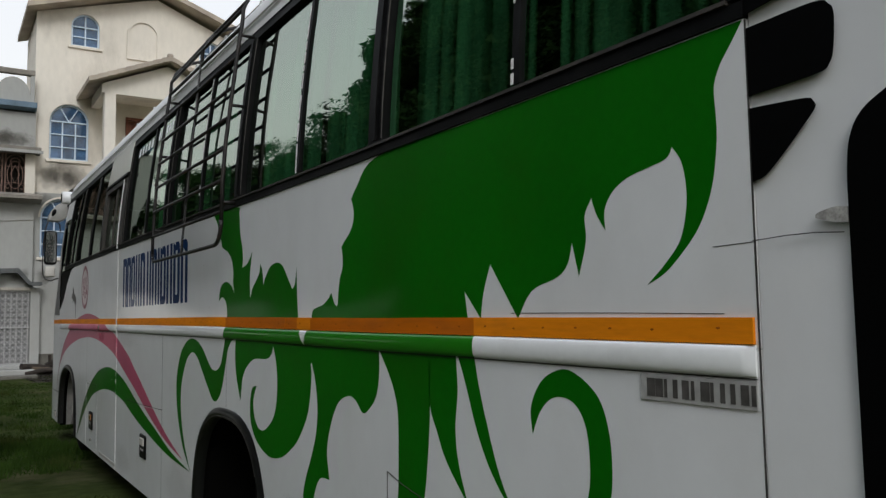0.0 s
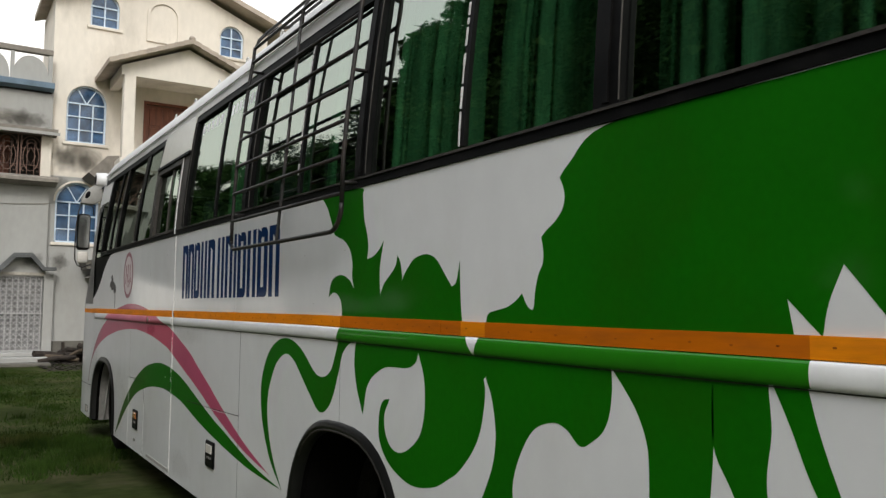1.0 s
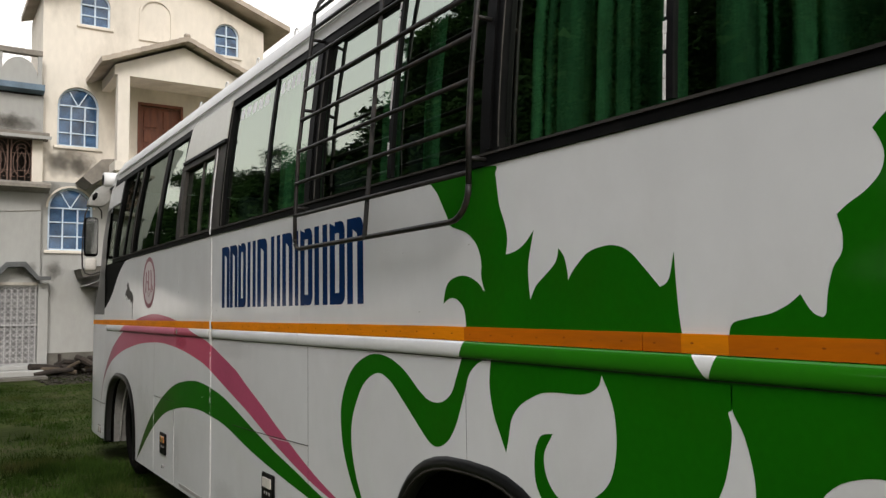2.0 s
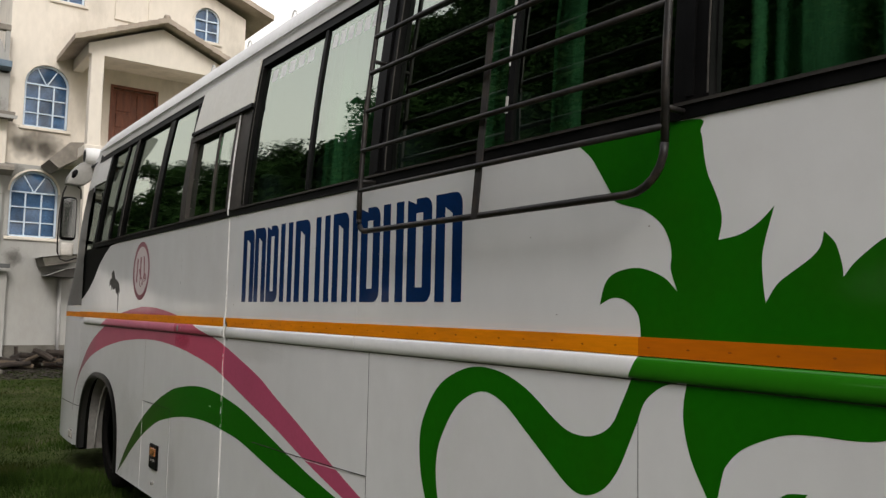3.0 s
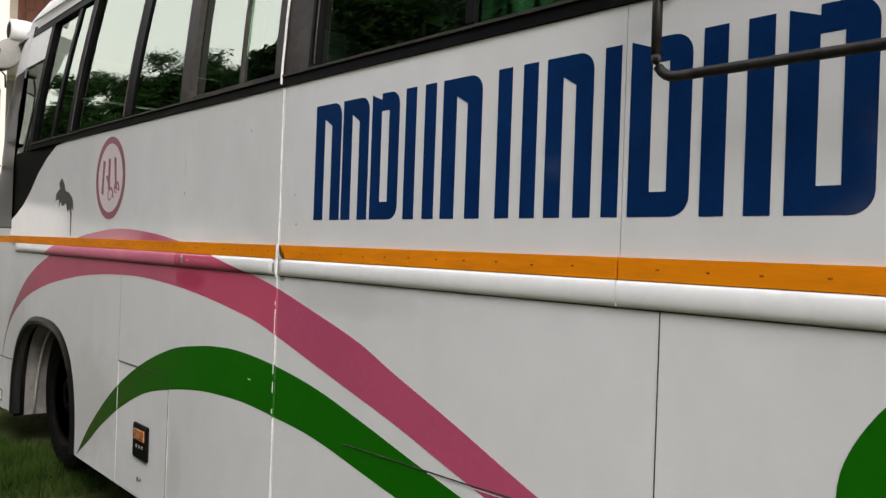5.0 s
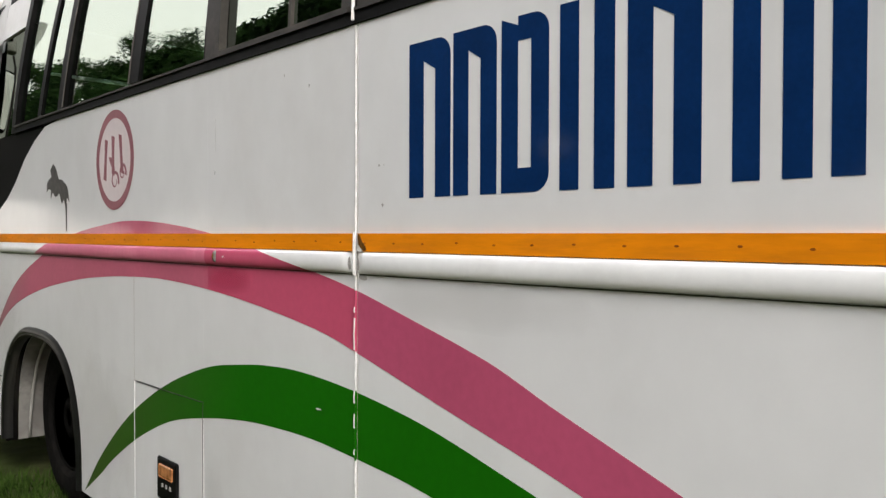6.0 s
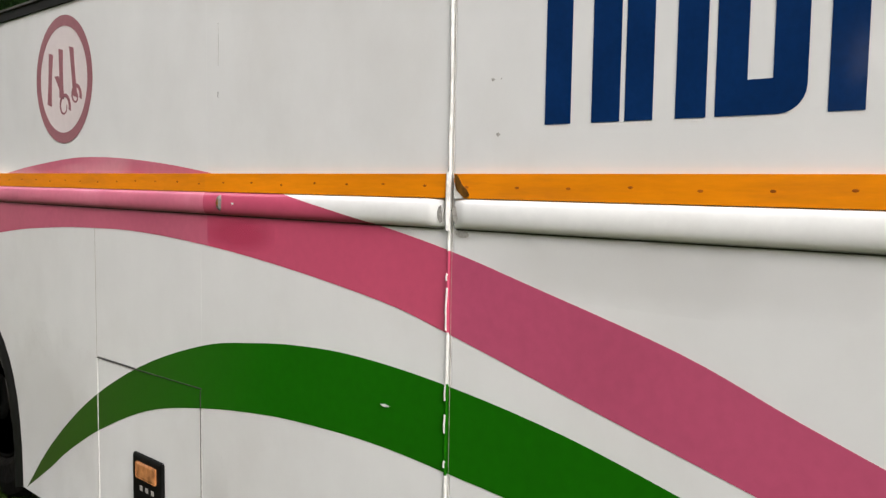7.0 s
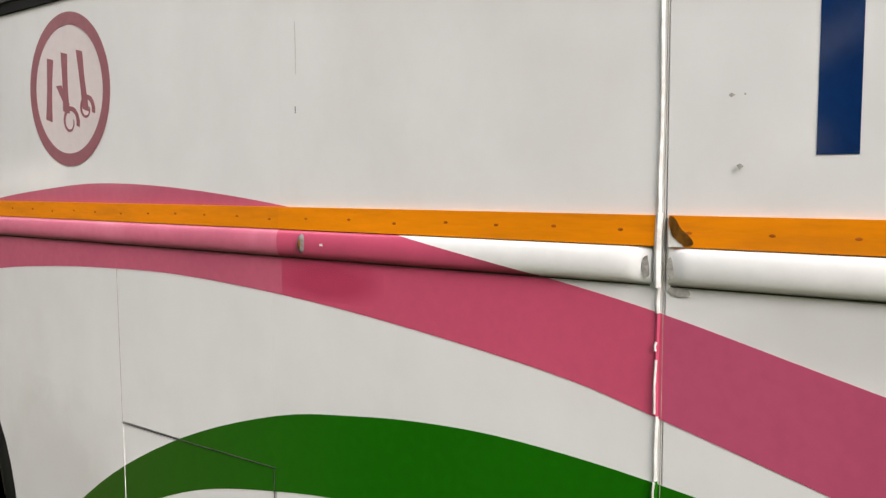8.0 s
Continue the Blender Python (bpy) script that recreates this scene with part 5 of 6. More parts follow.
tagged(part("ground", bm, EARTH, smooth=True), "worn grassy ground with bare earth patches", "ground", kind="structure")
rnd = random.Random(3)
verts, faces = [], []
for k in range(90000):
    x, y = rnd.uniform(-3.5, 2.6), 6.5 + 18.3 * rnd.random() ** 1.1
    if x > 0.05 and y < 12.2:
        continue
    if noise.noise((x * 0.5, y * 0.4, 3)) < -0.25:
        continue
    z = 0.05 * noise.noise((x * 0.35, y * 0.35, 0)) - 0.03
    hgt, a, w = rnd.uniform(0.02, 0.05), rnd.uniform(0, 6.283), rnd.uniform(0.004, 0.010)
    tip = (x + rnd.uniform(-0.05, 0.05), y + rnd.uniform(-0.05, 0.05), z + hgt)
    i = len(verts)
    verts += [(x - w * math.cos(a), y - w * math.sin(a), z), (x + w * math.cos(a), y + w * math.sin(a), z), tip]
    faces.append((i, i + 1, i + 2))
# taller tufts round the front wheel and in clumps across the yard
clumps = [(rnd.uniform(-0.25, 0.55), rnd.uniform(9.9, 11.5)) for k in range(26)] + [(rnd.uniform(-0.9, 0.1), rnd.uniform(9.3, 11.9)) for k in range(60)] + [(rnd.uniform(-0.5, 1.2), rnd.uniform(12.9, 13.6)) for k in range(14)] + [(rnd.uniform(-3.4, 0.0), rnd.uniform(10.5, 22.0)) for k in range(90)]
for cx, cy in clumps:
    reach = rnd.uniform(0.05, 0.16)
    for k in range(90):
        x, y = cx + rnd.gauss(0, reach), cy + rnd.gauss(0, reach)
        if x > -0.02 and not 9.95 < y < 11.2 and y < 12.86:
            continue
        hgt, a, w = rnd.uniform(0.05, 0.14), rnd.uniform(0, 6.283), rnd.uniform(0.003, 0.007)
        z = 0.05 * noise.noise((x * 0.35, y * 0.35, 0)) - 0.03
        i = len(verts)
        verts += [(x - w * math.cos(a), y - w * math.sin(a), z), (x + w * math.cos(a), y + w * math.sin(a), z), (x + rnd.uniform(-0.06, 0.06), y + rnd.uniform(-0.06, 0.06), z + hgt)]
        faces.append((i, i + 1, i + 2))
me = bpy.data.meshes.new("grass")
me.from_pydata(verts, [], faces)
me.materials.append(GRASS)
tagged(new("grass", me), "short patchy grass beside the coach", "grass", kind="stuff")

# ---- the house at the end of the yard ----
HY = 26.5
house = thing("house", "cream three-storey stucco house with arched blue windows", "house", at=(0, 0, 0))
xz = lambda y: (lambda x, z: (x, y, z))


def arched(x0, x1, z0, z1, n=14, square=False):
    """An upright opening with a round head."""
    r = (x1 - x0) / 2
    spring = z1 - r
    return [(x0, z0), (x1, z0)] + [((x0 + x1) / 2 + r * math.cos(math.pi * k / n), spring + r * math.sin(math.pi * k / n)) for k in range(n + 1)]


def wall_with_holes(name, outline, holes, y, depth, mat, label=""):
    """A thick wall whose openings go right through."""
    bm = bmesh.new()
    for pts in (outline, *holes):
        vs = [bm.verts.new((x, y, z)) for x, z in pts]
        for k in range(len(vs)):
            bm.edges.new((vs[k], vs[(k + 1) % len(vs)]))
    bmesh.ops.triangle_fill(bm, use_beauty=True, edges=bm.edges[:], normal=(0, -1, 0))
    made = bmesh.ops.extrude_face_region(bm, geom=bm.faces[:])
    bmesh.ops.translate(bm, verts=[v for v in made["geom"] if isinstance(v, bmesh.types.BMVert)], vec=(0, depth, 0))
    return part(name, bm, mat, house, label)


W1, W2, W3, W4 = (1.90, 2.70, 9.84, 10.86), (1.36, 2.44, 6.28, 7.99), (5.77, 6.53, 9.60, 10.63), (1.17, 2.32, 3.34, 5.10)
DOOR = [(3.56, 5.75), (4.75, 5.75), (4.75, 7.72), (3.56, 7.72)]
# The lower wall's limewash holds tree shade in its colour.
wall_with_holes("lower_wall", [(0.95, -0.05), (7.35, -0.05), (7.35, 5.25), (0.95, 5.25)], [arched(*W4)], HY, 0.25, STUCCO_WHITE, "limewashed lower wall, yard shade in its grey")
wall_with_holes("front_wall", [(0.95, 5.25), (7.35, 5.25), (7.35, 10.55), (4.4, 11.75), (0.95, 10.72)], [arched(*W1), arched(*W2), arched(*W3), DOOR], HY, 0.25, STUCCO, "cream stucco front wall")
part("side_wall", box((0.95, HY + 0.25, 0), (1.2, HY + 2.9, 10.6)), STUCCO, house)
part("side_wall", box((7.1, HY + 0.25, 0), (7.35, HY + 2.9, 10.4)), STUCCO, house)
# Dark sheet behind the openings; the rooms' shade is its colour.
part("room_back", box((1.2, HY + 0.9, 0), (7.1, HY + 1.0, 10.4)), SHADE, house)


def house_window(w, cols, rows, fan):
    x0, x1, z0, z1 = w
    r = (x1 - x0) / 2
    spring = z1 - r
    head = [(x0, spring), (x1, spring)] + arched(*w)[2:]
    pane = part("window", prism(head, xz(HY + 0.12), (0, 0.02, 0)), HOUSE_GLASS, house, "arched window with blue film")
    tilt = random.Random(int(x0 * 100 + z0 * 10))
    for i in range(cols):
        for j in range(rows):
            xa, xb = x0 + (x1 - x0) * i / cols, x0 + (x1 - x0) * (i + 1) / cols
            za, zb = z0 + (spring - z0) * j / rows, z0 + (spring - z0) * (j + 1) / rows
            dx, dz = tilt.uniform(-0.012, 0.012), tilt.uniform(-0.014, 0.014)
            bm = bmesh.new()
            f = [bm.verts.new((x, HY + 0.115 + sx * dx + sz * dz + back, z)) for back in (0, 0.01) for x, z, sx, sz in ((xa, za, -1, -1), (xb, za, 1, -1), (xb, zb, 1, 1), (xa, zb, -1, 1))]
            bm.faces.new(f[:4])
            bm.faces.new(f[4:])
            for e in range(4):
                bm.faces.new((f[e], f[(e + 1) % 4], f[4 + (e + 1) % 4], f[4 + e]))
            part("pane", bm, HOUSE_GLASS, pane)
    bm = bmesh.new()
    t = 0.019
    add_box(bm, (x0, HY + 0.07, z0), (x0 + 0.05, HY + 0.12, spring))
    add_box(bm, (x1 - 0.05, HY + 0.07, z0), (x1, HY + 0.12, spring))
    add_box(bm, (x0, HY + 0.07, z0), (x1, HY + 0.12, z0 + 0.05))
    add_box(bm, (x0, HY + 0.06, spring - t), (x1, HY + 0.12, spring + t))
    for k in range(1, cols):
        x = x0 + (x1 - x0) * k / cols
        add_box(bm, (x - t, HY + 0.065, z0), (x + t, HY + 0.12, spring if fan else z1 - 0.01))
    for k in range(1, rows):
        z = z0 + (spring - z0) * k / rows
        add_box(bm, (x0, HY + 0.068, z - t * 0.8), (x1, HY + 0.12, z + t * 0.8))
    if fan:
        for q in (60, 120):
            add_tube(bm, [((x0 + x1) / 2, HY + 0.09, spring), ((x0 + x1) / 2 + r * math.cos(radians(q)), HY + 0.09, spring + r * math.sin(radians(q)))], t, 6)
    outer = arched(*w)[1:]
    add_grid(bm, [[((x0 + x1) / 2 + (x - (x0 + x1) / 2) * s, HY + y, (z0 if z < spring else spring) + (z - (z0 if z < spring else spring)) * s) for x, z in outer[1:]] for s, y in ((1.0, 0.07), (0.91, 0.07), (0.91, 0.12))])
    part("window_frame", bm, WINDOW_WHITE, pane, "pale glazing bars")
    part("window_sill", box((x0 - 0.09, HY - 0.06, z0 - 0.09), (x1 + 0.09, HY + 0.1, z0), 0.02), STUCCO, pane)
    bm = bmesh.new()
    cx = (x0 + x1) / 2
    add_grid(bm, [[(cx + (r + a) * math.cos(math.pi * k / 16), HY - y, spring + (r + a) * math.sin(math.pi * k / 16)) for k in range(17)] for a, y in ((0.0, -0.02), (0.0, 0.02), (0.055, 0.02), (0.055, -0.02))])
    part("window_hood", bm, STUCCO, pane)


house_window(W1, 2, 2, False)
house_window(W2, 3, 3, True)
house_window(W3, 2, 2, False)
house_window(W4, 3, 3, True)
# raised blind arch between the top windows
bm = bmesh.new()
line = arched(3.50, 4.48, 9.66, 10.97)
inner = arched(3.57, 4.41, 9.73, 10.90)
add_grid(bm, [[(x, HY - 0.001, z) for x, z in line + line[:1]], [(x, HY - 0.05, z) for x, z in line + line[:1]], [(x, HY - 0.05, z) for x, z in inner + inner[:1]], [(x, HY - 0.001, z) for x, z in inner + inner[:1]]])
part("blind_arch", bm, STUCCO, house)
# main roof: two slopes with deep eaves
RX, RZ = 4.4, 12.02
for ex, ez in ((0.66, 10.80), (8.05, 10.70)):
    part("roof_slope", prism([(RX, RZ), (ex, ez), (ex, ez - 0.16), (RX, RZ - 0.16)], xz(HY - 0.55), (0, 3.6, 0)), ROOF_EDGE, house, "weathered concrete roof slope")
part("roof_ridge", box((RX - 0.1, HY - 0.57, RZ - 0.05), (RX + 0.1, HY + 3.0, RZ + 0.06), 0.02), ROOF_EDGE, house)
# double door of the upper porch
dleft = part("door", box((3.58, HY + 0.10, 5.75), (4.74, HY + 0.16, 7.70)), WOOD, house, "brown carved double door")
for x in (3.62, 4.18):
    for z0, z1 in ((5.85, 6.55), (6.62, 7.0), (7.07, 7.62)):
        part("door_panel", box((x + 0.06, HY + 0.075, z0), (x + 0.46, HY + 0.10, z1), 0.02), WOOD, dleft)
part("door_frame", prism([(3.50, 5.75), (3.50, 7.79), (4.81, 7.79), (4.81, 5.75), (4.74, 5.75), (4.74, 7.71), (3.58, 7.71), (3.58, 5.75)], xz(HY - 0.02), (0, 0.1, 0)), WOOD, dleft)
# porch: slab, pillars, beam, pediment and its own little roof
PY = 24.5
porch = part("porch", box((2.50, PY - 0.05, 5.35), (6.10, HY, 5.62), 0.02), STUCCO, house, "upper porch with gabled roof")
for x in (2.56, 5.74):
    part("pillar", box((x, PY, 5.62), (x + 0.31, PY + 0.31, 7.98), 0.015), STUCCO, porch)
    part("pillar", box((x, PY + 0.05, 0), (x + 0.31, PY + 0.36, 5.35), 0.015), STUCCO, porch)
part("pediment", prism([(2.48, 7.96), (6.13, 7.96), (6.13, 8.22), (4.3, 8.98), (2.48, 8.22)], xz(PY), (0, 0.25, 0)), STUCCO, porch)
part("porch_beam", box((2.50, PY + 0.25, 7.96), (2.75, HY, 8.2)), STUCCO, porch)
part("porch_ceiling", box((2.5, PY + 0.2, 8.20), (6.1, HY, 8.26)), STUCCO, porch)
for sgn in (-1, 1):
    n = 9
    for k in range(n):
        a, b = k / n, (k + 1) / n
        x0, x1 = 4.3 + sgn * 2.22 * a, 4.3 + sgn * 2.22 * b
        z0, z1 = 9.16 - 0.93 * a, 9.16 - 0.93 * b
        part("roof_tile_course", prism([(x0, z0 + 0.02), (x1, z1 + 0.045), (x1, z1 - 0.09), (x0, z0 - 0.11)], xz(PY - 0.40), (0, 2.4, 0)), ROOF_EDGE, porch)
part("finial", lathe([(-0.09, 0.03), (-0.05, 0.07), (0.05, 0.07), (0.09, 0.03)], (4.3, PY - 0.3, 9.22), sides=10), ROOF_EDGE, porch)
# sloped canopies lower down
part("canopy", prism([(1.84, 5.24), (2.31, 5.75), (2.75, 5.80), (2.75, 5.50), (2.08, 5.05)], xz(25.2), (0, 1.28, 0)), CONCRETE, house, "sloped weathered concrete canopy")
# Dark concrete and the near-black slab paint the canopy's shaded underside.
part("canopy", prism([(1.86, 2.78), (2.42, 2.88), (2.75, 2.90), (2.75, 2.70), (2.50, 2.66), (1.93, 2.55)], xz(25.4), (0, 1.08, 0)), KERB, house, "sloped weathered concrete canopy")
part("canopy_sheet", prism([(1.84, 2.79), (2.42, 2.895), (2.75, 2.915), (2.75, 2.90), (2.42, 2.88), (1.84, 2.775)], xz(25.36), (0, 1.12, 0)), GATE_WHITE, house)
part("canopy_dark_slab", prism([(2.04, 2.33), (2.47, 2.51), (2.75, 2.56), (2.75, 2.30), (2.48, 2.30)], xz(25.6), (0, 0.88, 0)), SHADE, house)
part("canopy_sheet", prism([(2.02, 2.34), (2.47, 2.53), (2.75, 2.58), (2.75, 2.56), (2.47, 2.51), (2.02, 2.32)], xz(25.55), (0, 0.93, 0)), GATE_WHITE, house)
part("drain_pipe", tube([(2.47, 26.44, 2.35), (2.49, 26.44, 1.2), (2.51, 26.44, 0.05)], 0.045, 10), GATE_WHITE, house, "pale drain pipe", smooth=True)
# stained plinth
part("plinth", box((0.9, HY - 0.05, -0.05), (7.4, HY - 0.002, 0.52), 0.01), KERB, house, "damp grey plinth")

# left wing: gate, balcony with iron grille, terrace
LY = 26.3
wing = thing("house_wing", "limewashed wing with a grilled balcony and white gate", "house")
wp = lambda name, bm, mat, label="", parent=wing: part(name, bm, mat, parent, label)
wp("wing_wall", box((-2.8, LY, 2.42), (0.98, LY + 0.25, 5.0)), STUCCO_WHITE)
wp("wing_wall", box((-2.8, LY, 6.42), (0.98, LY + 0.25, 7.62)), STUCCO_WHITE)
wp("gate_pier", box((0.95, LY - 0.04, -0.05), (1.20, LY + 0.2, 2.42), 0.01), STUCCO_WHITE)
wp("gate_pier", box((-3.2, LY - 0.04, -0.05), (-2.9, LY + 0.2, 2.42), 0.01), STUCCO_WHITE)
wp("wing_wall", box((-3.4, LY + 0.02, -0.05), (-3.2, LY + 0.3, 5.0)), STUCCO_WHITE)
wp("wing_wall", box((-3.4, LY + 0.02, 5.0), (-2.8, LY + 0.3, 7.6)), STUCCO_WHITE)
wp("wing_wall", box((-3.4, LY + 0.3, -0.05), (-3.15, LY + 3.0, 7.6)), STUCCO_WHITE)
wp("cornice", prism([(LY, 7.60), (LY - 0.26, 7.66), (LY - 0.26, 7.82), (LY, 7.82)], lambda y, z: (-2.8, y, z), (3.78, 0, 0)), BLUE_PAINT, "faded blue cornice")
for x in (0.86, -0.10, -1.08):
    wp("terrace_post", box((x - 0.05, LY - 0.17, 7.82), (x + 0.05, LY - 0.05, 8.62)), STUCCO_WHITE)
wp("balcony_hood", prism([(LY, 6.30), (LY - 0.45, 6.36), (LY - 0.45, 6.46), (LY, 6.55)], lambda y, z: (-2.8, y, z), (3.9, 0, 0)), CONCRETE)
wp("balcony_slab", prism([(LY, 4.88), (LY - 0.50, 4.96), (LY - 0.50, 5.05), (LY - 0.42, 5.12), (LY, 5.12)], lambda y, z: (-2.8, y, z), (3.95, 0, 0)), CONCRETE)
wp("balcony_pier", box((0.72, LY - 0.1, 5.12), (0.98, LY + 0.2, 6.36)), STUCCO)
# Back sheet painted dark for the shade inside the balcony.
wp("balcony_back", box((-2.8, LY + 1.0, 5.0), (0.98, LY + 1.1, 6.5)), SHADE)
wp("balcony_door", box((-0.9, LY + 0.9, 5.1), (0.0, LY + 0.98, 6.4)), WOOD)
grille = thing("balcony_grille", "ornate rusty brown iron balcony grille", "grille")
GY = LY - 0.05
for z in (5.14, 6.30):
    part("cross_bar", tube([(-2.7, GY, z), (0.74, GY, z)], 0.016, 6), IRON, grille)
for k in range(6):
    x1 = 0.72 - 0.58 * k
    x0, cx = x1 - 0.50, x1 - 0.25
    for x in (x0, x1):
        part("bar", tube([(x, GY, 5.12), (x, GY, 6.32)], 0.022, 6), IRON, grille)
    for x in (cx - 0.09, cx + 0.09):
        part("bar", tube([(x, GY, 5.14), (x, GY, 6.10)], 0.011, 5), IRON, grille)
    part("arch_bar", tube([(cx + 0.23 * math.cos(q), GY, 6.02 + 0.25 * math.sin(q)) for q in (math.pi * i / 12 for i in range(13))], 0.013, 5), IRON, grille)
    part("arch_bar", tube([(cx + 0.13 * math.cos(q), GY, 6.04 + 0.14 * math.sin(q)) for q in (math.pi * i / 10 for i in range(11))], 0.011, 5), IRON, grille)
    part("oval_bar", tube([(cx + 0.20 * math.cos(q), GY - 0.01, 5.68 + 0.40 * math.sin(q)) for q in (math.pi * i / 10 for i in range(21))], 0.012, 5), IRON, grille)
    part("diamond_bar", tube([(cx + a, GY - 0.015, 5.70 + b) for a, b in ((0, 0.26), (0.12, 0), (0, -0.26), (-0.12, 0), (0, 0.26))], 0.011, 5), IRON, grille)
    for sx in (-1, 1):
        part("scroll", tube([(cx + sx * (0.17 - 0.09 * (1 - 0.07 * i) * math.cos(0.55 * i)), GY - 0.01, 5.32 + 0.11 * (1 - 0.07 * i) * math.sin(0.55 * i)) for i in range(11)], 0.010, 5), IRON, grille)
    for z in (5.45, 5.92):
        part("cross_bar", tube([(x0, GY, z), (x1, GY, z)], 0.010, 5), IRON, grille)
wp("wall_cable", tube([(-2.8, LY - 0.015, 4.38), (-1.2, LY - 0.015, 4.30), (0.2, LY - 0.015, 4.34), (0.97, LY - 0.015, 4.40)], 0.008, 5), CONCRETE, "thin sagging wall cable")
# fluted edge of the balcony hood
bm = bmesh.new()
for k in range(48):
    x = 0.98 + 0.09 - 0.08 * k
    add_prism(bm, [(x, 6.30), (x + 0.04, 6.27), (x + 0.08, 6.30), (x + 0.08, 6.37), (x, 6.37)], xz(LY - 0.47), (0, 0.015, 0))
wp("hood_trim", bm, STUCCO_WHITE, "pale fluted hood edge")
# terrace balustrade
wp("terrace_rail", box((-2.8, LY - 0.2, 8.62), (0.92, LY - 0.02, 8.78), 0.02), CONCRETE)
for k in range(4):
    x = 0.36 - 0.98 * k
    wp("baluster", prism([(x + 0.46 * math.cos(q), 7.82 + 0.72 * math.sin(q) ** 0.8) for q in (math.pi * s / 14 for s in range(15))], xz(LY - 0.16), (0, 0.12, 0)), STUCCO_WHITE)
wp("terrace_back", box((-2.8, LY + 3.0, 7.6), (0.95, LY + 3.1, 7.9)), STUCCO_WHITE)
wp("terrace_floor", box((-2.8, LY, 7.55), (0.95, LY + 3.0, 7.62)), CONCRETE)
# shaped hood above the gate
hood = [(-0.62, 2.46), (-0.18, 2.58), (0.15, 2.96), (0.61, 2.98), (0.93, 2.59), (1.22, 2.59), (1.22, 2.50), (0.88, 2.50), (0.57, 2.85), (0.20, 2.83), (-0.14, 2.44), (-0.62, 2.34)]
wp("gate_hood", prism(hood, xz(LY - 0.35), (0, 0.35, 0)), HOOD_GREY, "weathered curved gate hood")
wp("gate_lintel", box((-2.9, LY - 0.05, 2.36), (0.95, LY + 0.1, 2.44)), GRIMED)
# collapsible lattice gate
gate = thing("lattice_gate", "white painted steel lattice gate, closed", "gate")
# Sheet added behind the bars; its grey stands for shade in the gaps.
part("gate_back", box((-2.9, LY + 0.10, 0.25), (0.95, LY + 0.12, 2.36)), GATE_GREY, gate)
for k in range(26):
    x = 0.90 - 0.145 * k
    part("gate_bar", box((x - 0.014, LY + 0.02, 0.28), (x + 0.014, LY + 0.05, 2.34)), GATE_WHITE, gate)
bm = bmesh.new()
for k in range(25):
    for j in range(13):
        x, z = 0.90 - 0.145 * k, 0.34 + 0.155 * j
        for s in (0, 1):
            add_tube(bm, [(x, LY + 0.015 + 0.01 * s, z + 0.14 * s), (x - 0.145, LY + 0.015 + 0.01 * s, z + 0.14 * (1 - s))], 0.009, 4)
part("gate_lattice", bm, GATE_WHITE, gate)
for z in (0.27, 1.3, 2.34):
    part("gate_rail", box((-2.9, LY + 0.0, z - 0.02), (0.95, LY + 0.06, z + 0.02)), GATE_WHITE, gate)
tagged(part("gate_step", box((-3.2, LY - 1.3, -0.05), (1.0, LY - 0.04, 0.16), 0.03), STUCCO_WHITE), "pale plastered step before the gate", "step", kind="structure")
tagged(part("gate_step", box((-3.2, LY - 0.9, 0.16), (0.9, LY - 0.04, 0.27), 0.02), STUCCO_WHITE), "pale plastered step before the gate", "step", kind="structure")
tagged(part("kerb", box((-5, LY - 2.0, -0.05), (1.0, LY - 1.5, 0.04), 0.01), KERB), "low damp concrete apron edge", "kerb", kind="structure")
# heap of broken wood and stones at the wall's foot
heap_rnd = random.Random(8)
for k in range(40):
    x, y = heap_rnd.uniform(1.05, 3.6), LY - heap_rnd.uniform(0.3, 1.35)
    a, lift = heap_rnd.uniform(-0.6, 0.6), heap_rnd.uniform(0.0, 0.34)
    ln, r = heap_rnd.uniform(0.35, 0.95), heap_rnd.uniform(0.03, 0.085)
    z = r + lift * max(0.15, 1 - abs(x - 2.1) * 0.6)
    tilt = heap_rnd.uniform(-0.12, 0.12)
    bm = tube([(x - ln * math.cos(a) / 2, y - ln * math.sin(a) / 2, max(r * 0.7, z - tilt)), (x, y, z + 0.03), (x + ln * math.cos(a) / 2, y + ln * math.sin(a) / 2, max(r * 0.7, z + tilt))], r, 8)
    tagged(part("broken_log", bm, RUBBLE if k % 7 else BARK), "short rotten log in a heap by the wall", "log", group="debris heap")
# fallen leaves and bark chips, added to darken the ground before the heap
verts, faces = [], []
for k in range(3200):
    x, y = heap_rnd.uniform(0.7, 4.2), LY - 0.1 - 4.2 * heap_rnd.random() ** 1.4
    z = 0.05 * noise.noise((x * 0.35, y * 0.35, 0)) - 0.018 + heap_rnd.uniform(0.0, 0.035)
    a, ln, w = heap_rnd.uniform(0, 6.283), heap_rnd.uniform(0.03, 0.075), heap_rnd.uniform(0.012, 0.03)
    c, d = math.cos(a), math.sin(a)
    i = len(verts)
    verts += [(x - ln * c, y - ln * d, z), (x + w * d, y - w * c, z + heap_rnd.uniform(0, 0.02)), (x + ln * c, y + ln * d, z + heap_rnd.uniform(-0.005, 0.02)), (x - w * d, y + w * c, z)]
    faces.append((i, i + 1, i + 2, i + 3))
me = bpy.data.meshes.new("leaf_litter")
me.from_pydata(verts, [], faces)
me.materials.append(RUBBLE)
tagged(new("leaf_litter", me), "dark fallen leaves and bark chips on the soil", "leaf litter", kind="stuff")
